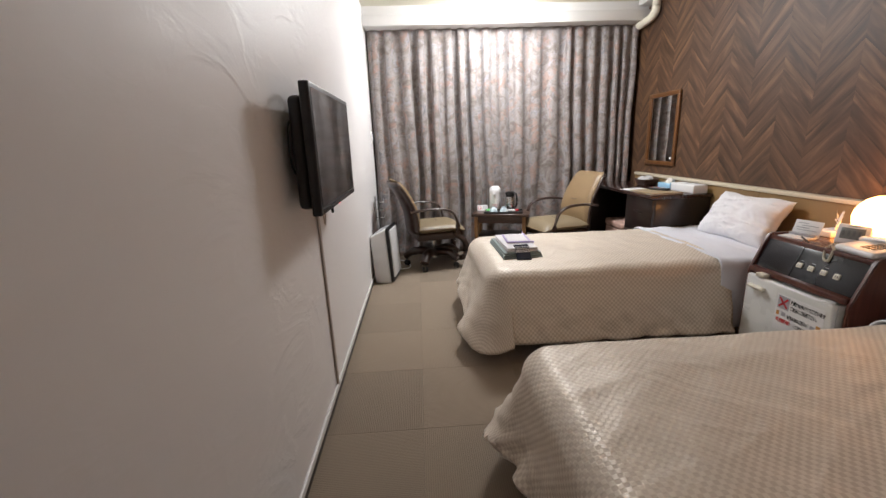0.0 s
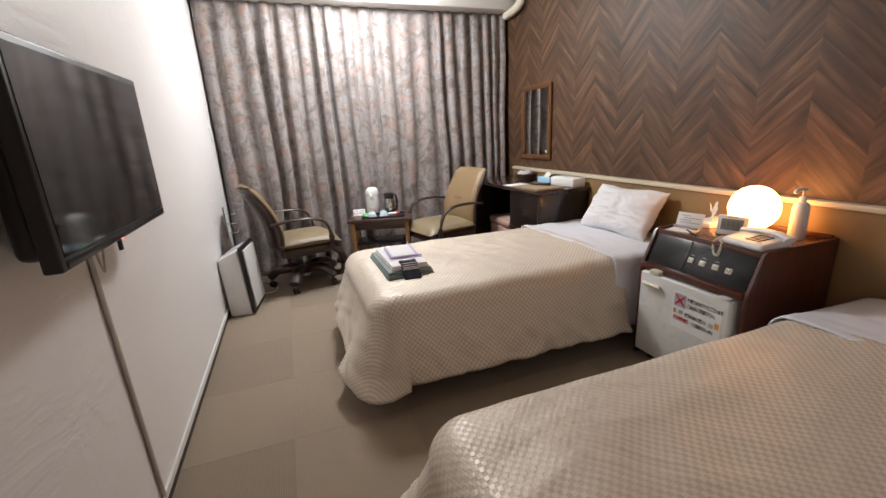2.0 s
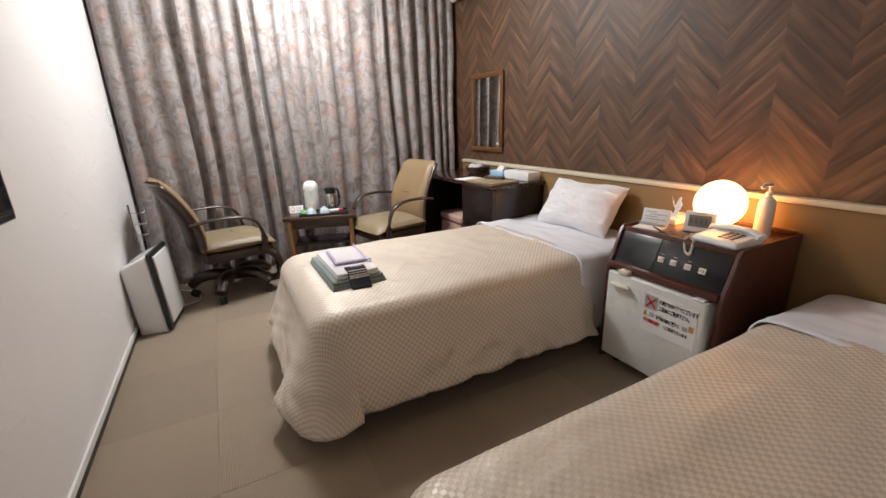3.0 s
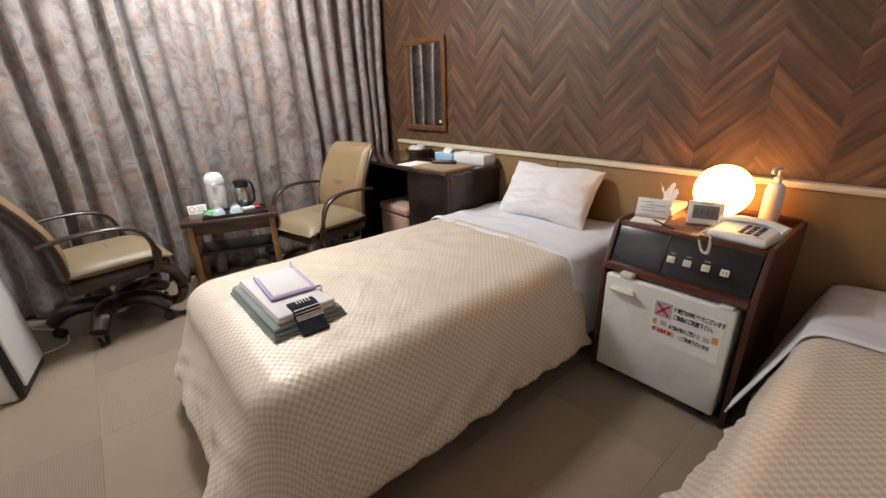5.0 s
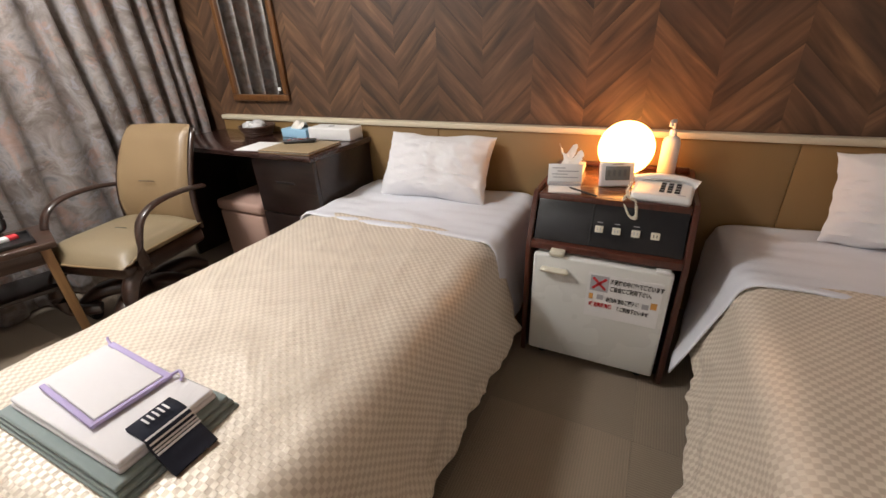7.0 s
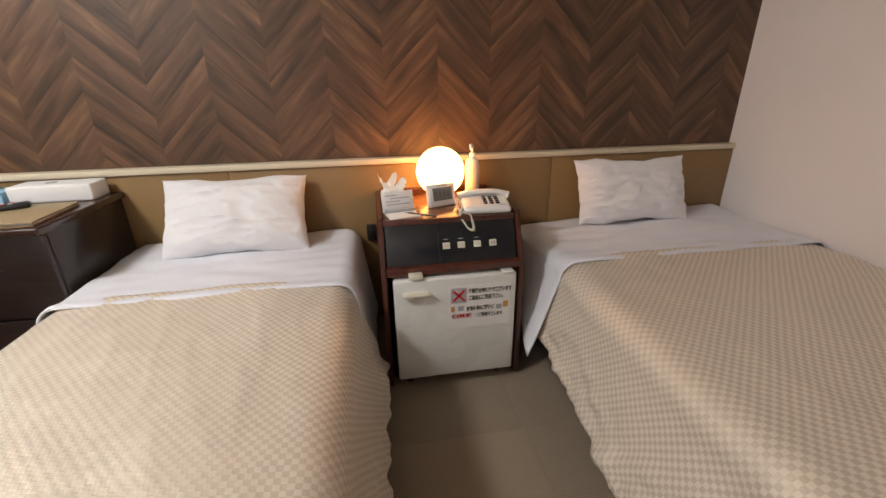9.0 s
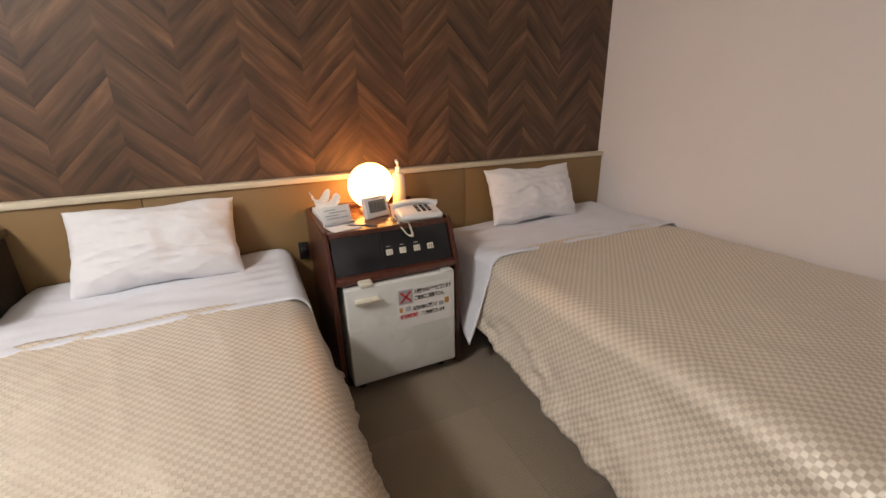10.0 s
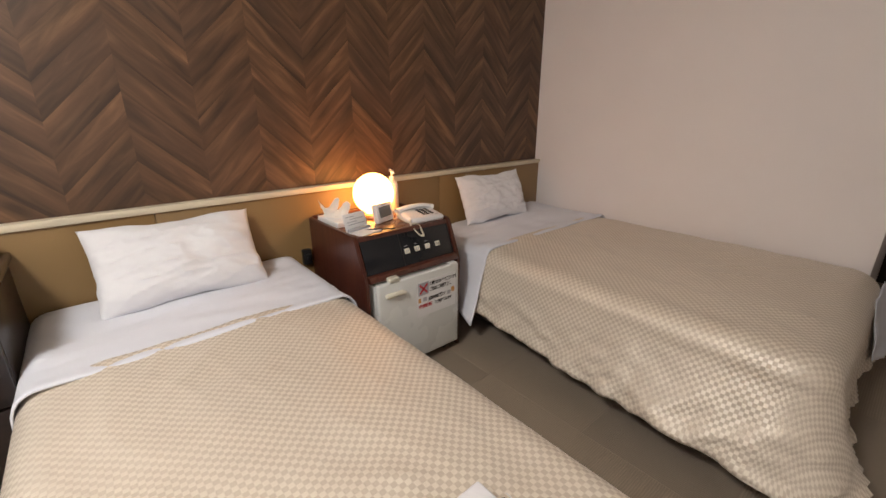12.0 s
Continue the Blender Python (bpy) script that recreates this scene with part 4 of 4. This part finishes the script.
        w.matrix_basis = pose(2.30 + x, 4.02 + y, Z + z)
        tagged(w, "crinkled clear-wrapped amenity in the basket", "amenity", "wrapped amenities")


desk()


def wall_mirror():
    t = thing("wall_mirror", "tall narrow mirror in a reddish wooden frame", "mirror", (2.47, 4.106, 1.281))
    w, h, b = 0.249, 0.337, 0.040
    part("glass", box(-0.012, -0.006, -w + b - 0.004, w - b + 0.004, -h + b - 0.004, h - b + 0.004, 0), M_MIRROR, t, "silvered mirror glass", False)
    part("backing", box(-0.006, 0.0, -w + 0.01, w - 0.01, -h + 0.01, h - 0.01, 0), M_DARKTRIM, t)
    for y0, y1, z0, z1 in ((-w, w, h - b, h), (-w, w, -h, -h + b), (-w, -w + b, -h + b, h - b), (w - b, w, -h + b, h - b)):
        part("frame_rail", box(-0.026, -0.004, y0, y1, z0, z1, 0.007, 3), M_FRAME, t)
    part("sticker", box(-0.0135, -0.0122, -0.185, -0.16, -0.275, -0.255, 0.0003), M_PAPER, t, "small white sticker")


wall_mirror()


# ---- west wall: television, purifier ----
def television():
    t = thing("television", "black flat television on a wall bracket, switched off", "television", (-0.245, 1.953, 1.22))
    w, h = 0.375, 0.225
    body = part("bezel", box(-0.035, 0.0, -w, w, -h, h, 0.006, 3), M_BLACK, t)
    part("screen", box(-0.002, 0.0015, -w + 0.018, w - 0.018, -h + 0.03, h - 0.018, 0), M_SCREEN, t, "glossy dark screen", False)
    part("speaker_bar", box(-0.002, 0.0025, -w + 0.02, w - 0.02, -h + 0.006, -h + 0.022, 0.001), M_SLATE, t)
    part("standby_light", box(0.0, 0.003, -0.06, -0.054, -h + 0.001, -h + 0.005, 0.0005), M_LED, t, "red standby light")
    part("rear_housing", box(-0.088, -0.034, -w + 0.03, w - 0.05, -h + 0.02, h - 0.04, 0.02, 3), M_BLACK, t)
    part("bracket", box(-0.125, -0.075, -0.12, 0.12, -0.11, 0.11, 0.004), M_BLACK, t, "black steel bracket")
    part("cable", tube([(-0.07, -0.26, 0.08), (-0.09, -0.325, 0.10), (-0.097, -0.338, 0.02), (-0.092, -0.325, -0.07), (-0.07, -0.26, -0.10)], 0.004, 8), M_BLACK, t)
    part("cable", tube([(-0.06, -0.26, 0.15), (-0.05, -0.27, 0.21), (-0.052, -0.20, 0.240), (-0.055, -0.12, 0.228), (-0.07, -0.08, 0.16)], 0.0055, 8), M_BLACK, t)
    part("cable", tube([(-0.08, 0.06, -0.18), (-0.085, 0.03, -0.29), (-0.085, 0.015, -0.325), (-0.085, 0.00, -0.29), (-0.09, -0.01, -0.19)], 0.003, 8), M_CABLE, t, "thin grey cable loop")
    part("antenna_lead", box(-0.075, -0.063, 0.115, 0.127, -0.29, -0.20, 0.003), M_BLACK, t)
    c = thing("cable_duct", "slim grey-beige cable cover down the wall", "cable cover", (0, 0, 0))
    part("cover", tube([(-0.364, 1.985, 1.02), (-0.364, 1.99, 0.9), (-0.364, 2.01, 0.4), (-0.364, 2.022, 0.056)], 0.006, 8, 6, wide=2.0, up=(1, 0, 0)), M_CABLE, c)


television()


def purifier():
    t = thing("air_purifier", "slim white air purifier with a black front band, on the carpet", "air purifier", (-0.245, 3.88, 0), -9)

    def shell(x0, x1, y0, y1, z0, z1, lean, r):
        bm = box(x0, x1, y0, y1, z0, z1, r, 4)
        for v in bm.verts:
            v.co.z -= max(0.0, 0.045 - v.co.x) * 0.45 * min(1, v.co.z / 0.45)
            v.co.x += lean * (1 - v.co.z / 0.52)
        return bm
    part("body", shell(-0.105, 0.045, -0.16, 0.16, 0.0, 0.505, 0.028, 0.016), M_PLASTIC, t)
    part("front_band", shell(0.044, 0.070, -0.162, 0.162, 0.012, 0.515, 0.028, 0.010), M_BLACK, t, "glossy black surround")
    part("front_panel", shell(0.070, 0.084, -0.140, 0.140, 0.055, 0.49, 0.028, 0.006), M_PLASTIC, t, "white front panel")
    part("grille", box(-0.05, 0.05, -0.12, 0.12, -0.0015, 0.003, 0.001), M_GREY, t, m=pose(-0.02, 0, 0.476, 0, -24, 0))
    part("cord", tube([(0.0, 0.16, 0.04), (0.06, 0.24, 0.012), (0.16, 0.32, 0.008), (0.10, 0.50, 0.008), (-0.05, 0.62, 0.01)], 0.005, 8), M_PLASTIC, t)
    h = thing("hook_rack", "chrome wire hooks on the wall beside the curtain", "hook rack", (-0.36, 4.40, 0.58))
    part("plate", box(-0.01, 0.0, -0.02, 0.02, -0.12, 0.14, 0.002), M_CHROME, h)
    for z in (-0.08, 0.0, 0.08):
        part("hook", tube([(0.0, 0, z), (0.05, 0, z - 0.005), (0.085, 0, z + 0.0), (0.09, 0, z + 0.035)], 0.005, 8), M_CHROME, h)
    s = thing("wall_switch", "small white switch plate beside the curtain", "switch", (XL, 4.56, 1.31))
    part("plate", box(0.0, 0.008, -0.03, 0.03, -0.06, 0.06, 0.002), M_PLASTIC, s)
    part("rocker", box(0.008, 0.016, -0.015, 0.015, -0.045, 0.03, 0.003), M_PLASTIC, s)


purifier()


# ---- on the console ----
def console_things():
    Z = 0.692
    g = thing("globe_lamp", "glowing round opal table lamp on a brass-coloured base", "table lamp", (2.25, 1.893, Z))
    part("base", lathe([(0, 0), (0.062, 0), (0.065, 0.006), (0.060, 0.018), (0.045, 0.024), (0, 0.024)]), M_OAK, g, "round wooden base")
    part("globe", lathe([(0.045 if i == 0 else (0 if i == 20 else 0.105 * math.sin(2.70 - i * 2.70 / 20)), 0.124 - 0.105 * math.cos(math.pi - 2.70 + (i) * 2.70 / 20) ) for i in range(21)], seg=40), M_GLOBE, g, "glowing opal glass globe")
    b = thing("pump_bottle", "white plastic pump bottle of lotion", "pump bottle", (2.315, 1.735, Z))
    part("bottle", lathe([(0, 0), (0.030, 0), (0.033, 0.004), (0.032, 0.14), (0.027, 0.158), (0.014, 0.168), (0, 0.168)]), M_PLASTIC, b)
    part("collar", lathe([(0, 0.169), (0.013, 0.169), (0.013, 0.190), (0.006, 0.192), (0, 0.192)]), M_PLASTIC, b)
    part("pump", tube([(0, 0, 0.19), (0, 0, 0.215)], 0.005, 10, 1), M_PLASTIC, b)
    part("nozzle", tube([(0.014, 0.006, 0.220), (-0.015, 0.004, 0.222), (-0.033, -0.002, 0.217), (-0.038, -0.004, 0.207)], 0.0075, 10), M_PLASTIC, b, m=pose(0, 0, 0, 0, 0, -25))
    c = thing("alarm_clock", "silver-white digital clock with a grey display", "alarm clock", (2.135, 1.905, Z), 20)
    body = part("case", box(-0.016, 0.016, -0.062, 0.062, 0.0, 0.095, 0.006, 3), M_PLASTIC, c, m=pose(0, 0, 0, 0, 12, 0))
    part("display", box(-0.0178, -0.0158, -0.045, 0.045, 0.025, 0.078, 0.001), M_LCD, body, "grey liquid crystal display")
    for i in range(4):
        part("digit", box(-0.0186, -0.0176, 0.028 - 0.02 * i, 0.038 - 0.02 * i, 0.04, 0.065, 0.0), plain("lcd_digit", (0.12, 0.125, 0.12), 0.4), body)
    part("print_line", box(-0.0172, -0.0158, -0.02, 0.02, 0.083, 0.088, 0), M_GREY, body)
    p = thing("telephone", "white push-button desk telephone with the handset on", "telephone", (2.056, 1.74, Z), -6)
    bm = box(-0.095, 0.095, -0.11, 0.115, 0.0, 0.04, 0.017, 5)
    for v in bm.verts:
        if v.co.z > 0.02:
            v.co.z += 0.10 * (v.co.x + 0.095) - 0.006
    part("body", bm, M_PLASTIC, p)
    for i in range(4):
        for j in range(3):
            x, y = -0.045 + 0.026 * i, -0.052 + 0.028 * j
            z = 0.034 + 0.10 * (x + 0.095)
            part("key", box(x - 0.008, x + 0.008, y - 0.0095, y + 0.0095, z - 0.003, z + 0.004, 0.002), M_SLATE, p, "dark oblong key")
    part("handset", tube([(0.062, -0.118, 0.046), (0.064, -0.10, 0.054), (0.066, -0.05, 0.064), (0.066, 0.04, 0.064), (0.064, 0.10, 0.054), (0.062, 0.122, 0.046)], lambda q: 0.0135 + 0.007 * (2 * q - 1) ** 4, 14, wide=1.6), M_PLASTIC, p, "white handset")
    coil = []
    mid = spline([(-0.08, 0.115, 0.03), (-0.11, 0.13, 0.006), (-0.125, 0.12, -0.012), (-0.145, 0.095, -0.045), (-0.145, 0.072, -0.05), (-0.130, 0.075, -0.02), (-0.112, 0.085, 0.008), (-0.09, 0.118, 0.012), (-0.02, 0.135, 0.02), (0.055, 0.128, 0.044)], 22)
    for i, q in enumerate(mid):
        a = i * 1.1
        coil.append(q + Vector((0.0045 * math.cos(a), 0.0045 * math.sin(a), 0.004 * math.sin(a))))
    part("coiled_cord", tube(coil, 0.0032, 6, 1), M_IVORY, p, "coiled ivory cord")
    part("print_line", box(-0.07, -0.064, -0.085, -0.055, 0.0355, 0.0375, 0), M_GREY, p)
    p.scale = (0.88, 0.86, 0.88)
    m = thing("memo_holder", "white memo pad stand with a printed card", "memo holder", (2.055, 2.085, Z), 12)
    part("pad", box(-0.075, 0.02, -0.06, 0.06, 0.0, 0.008, 0.001), M_PAPER, m)
    card = part("card", box(-0.002, 0.002, -0.065, 0.065, 0.0, 0.082, 0.0008), M_PAPER, m, m=pose(0.025, 0, 0.004, 0, 18, 0))
    part("tray_edge", box(0.0, 0.02, -0.062, 0.062, 0.008, 0.020, 0.002), M_GREY, m)
    for k, (a, bb) in enumerate(((-0.05, 0.045), (-0.01, 0.05), (-0.05, 0.03), (0.0, 0.05))):
        part("print_line", box(-0.0032, -0.0018, a, bb, 0.028 + 0.012 * k, 0.032 + 0.012 * k, 0), M_GREY, card)
    q = thing("pen", "slim black pen lying on the memo pad", "pen", (2.005, 2.01, Z + 0.005), 58)
    part("barrel", tube([(-0.065, 0, 0.004), (0.055, 0, 0.004)], 0.004, 10, 1), M_BLACK, q)
    part("tip", tube([(0.055, 0, 0.004), (0.07, 0, 0.004)], lambda s: 0.0035 * (1 - s) + 0.0008, 10, 1), M_CHROME, q)
    t = thing("tissue_box", "white tissue box with a tissue pulled up, beside the lamp", "tissue box", (2.27, 2.10, Z), 3)
    part("carton", box(-0.10, 0.10, -0.052, 0.052, 0.0, 0.028, 0.005), M_PAPER, t)
    for i, (y, hh) in enumerate(((-0.015, 0.085), (0.022, 0.10))):
        part("tissue", sheet_mesh(lambda u, v, y=y, hh=hh, i=i: (0.028 * (2 * u - 1) - 0.03 + 0.05 * i, y + 0.03 * (2 * u - 1) + 0.010 * math.sin(v * 4 + u * 3 + i) + 0.008 * noise.noise((u * 6, v * 6, i)), 0.026 + hh * v * (0.75 + 0.25 * math.sin(u * 6 + i))), 14, 12), M_TISSUE, t, "upright crumpled tissue")
    # plug cables beside the console
    s = thing("wall_socket", "black socket box with plugs beside the console", "socket", (2.43, 2.215, 0.50))
    part("box", box(-0.03, 0.0, -0.022, 0.022, -0.04, 0.04, 0.004), M_BLACK, s)
    part("plug", box(-0.05, -0.03, -0.012, 0.012, -0.005, 0.02, 0.004), M_BLACK, s)


console_things()


def linen_stack():
    z = 0.522
    g = thing("nightgown", "folded grey-green cotton nightgown on the bedspread", "nightgown", (0.712, 2.757, z), 1)
    for k in range(3):
        w = 0.124 - 0.004 * k
        bm = box(-w, w, -0.235 + 0.008 * k, 0.225 - 0.008 * k, 0.0125 * k, 0.0125 * k + 0.012, 0.0055, 3)
        for v in bm.verts:
            v.co.z += 0.003 * noise.noise((v.co.x * 20, v.co.y * 20, k)) * (k > 0)
        part("fold", bm, M_GOWN, g)

    def towel(name, label, cat, loc, rz, hx, hy, th, layers, m):
        t = thing(name, label, cat, loc, rz)
        for k in range(layers):
            bm = box(-hx + 0.003 * k, hx - 0.003 * k, -hy, hy - 0.004 * k, th * k, th * (k + 1) - 0.001, 0.48 * th, 4)
            part("fold", bm, m, t)
        return t
    zz = z + 0.036
    towel("bath_towel", "folded white terry bath towel on the nightgown", "towel", (0.716, 2.752, zz), 1, 0.099, 0.198, 0.014, 2, M_TOWEL)
    f = towel("face_towel", "small white towel with a lilac hem, folded on top", "towel", (0.728, 2.785, zz + 0.029), -3, 0.068, 0.105, 0.007, 2, M_TOWEL)
    part("hem", box(-0.077, -0.066, -0.113, 0.115, 0.002, 0.011, 0.003), M_LILAC, f, "lilac hem")
    part("hem", box(-0.077, 0.079, -0.117, -0.106, 0.002, 0.011, 0.003), M_LILAC, f, "lilac hem")
    part("hem", box(0.066, 0.080, -0.11, 0.14, 0.002, 0.010, 0.003), M_LILAC, f, "lilac hem")
    part("loop", tube([(0.078, -0.113, 0.008), (0.092, -0.120, 0.010), (0.088, -0.137, 0.005), (0.080, -0.142, 0.004)], 0.0035, 8), M_LILAC, f)
    part("loop", tube([(0.072, 0.135, 0.008), (0.074, 0.15, 0.014), (0.077, 0.155, 0.018)], 0.003, 8), M_LILAC, f)
    # belt over the front edge of the pile
    s = thing("slipper_socks", "navy knitted band with white stripes over the pile's edge", "socks", (0.715, 0, 0), 0)
    prof = spline([(0, 2.610, zz + 0.036), (0, 2.575, zz + 0.037), (0, 2.548, zz + 0.028), (0, 2.535, zz + 0.006), (0, 2.512, z + 0.026), (0, 2.488, z + 0.010)], 6)

    def strip(x0, x1, lift, a, b):
        pts = prof[a:b]

        def fn(u, v):
            i = v * (len(pts) - 1)
            k = min(int(i), len(pts) - 2)
            q = pts[k].lerp(pts[k + 1], i - k)
            d = (pts[k + 1] - pts[k]).normalized()
            nor = Vector((0, d.z, -d.y))
            nor = nor if nor.y < 0 or nor.z > 0 else -nor
            return Vector((x0 + (x1 - x0) * u, q.y, q.z)) + nor * lift
        return sheet_mesh(fn, 4, 2 * len(pts))
    so = part("band", strip(-0.043, 0.043, 0.0, 0, len(prof)), M_NAVY, s)
    so.modifiers.new("thickness", "SOLIDIFY").thickness = 0.014
    for k in range(5):
        i = 11 + 2 * k
        part("stripe", strip(-0.0435, 0.0435, 0.0085, i, i + 2), M_TOWEL, s, "white knitted stripe")
    for k in range(5):
        part("stripe", strip(-0.022 + 0.010 * k, -0.018 + 0.010 * k, 0.0085, 3, 8), M_TOWEL, s, "white knitted stripe")


linen_stack()


# ---- carpet tiles ----
def carpet():
    size, gap = 0.5, 0.0003
    bm = box(-size / 2 + gap, size / 2 - gap, -size / 2 + gap, size / 2 - gap, -0.0075, 0.0, 0.0006, 1)
    me = bpy.data.meshes.new("carpet_tile")
    bm.to_mesh(me)
    bm.free()
    me.materials.append(M_CARPET)
    x0, y0 = 0.065 - 0.5, 0.205 - 2.0
    for i in range(-1, 7):
        for j in range(0, 14):
            cx, cy = x0 + (i + 0.5) * size, y0 + (j + 0.5) * size
            if cx - 0.25 > XR or cy - 0.25 > YW or cx + 0.25 < XL or cy + 0.25 < YB or (cx > 0.9 and cy + 0.25 < YS):
                continue
            ob = new("carpet_tile", me)
            ob.matrix_basis = pose(cx, cy, 0, 0, 0, 90 * ((i + j) % 2))
            ob.parent = FLOOR


carpet()
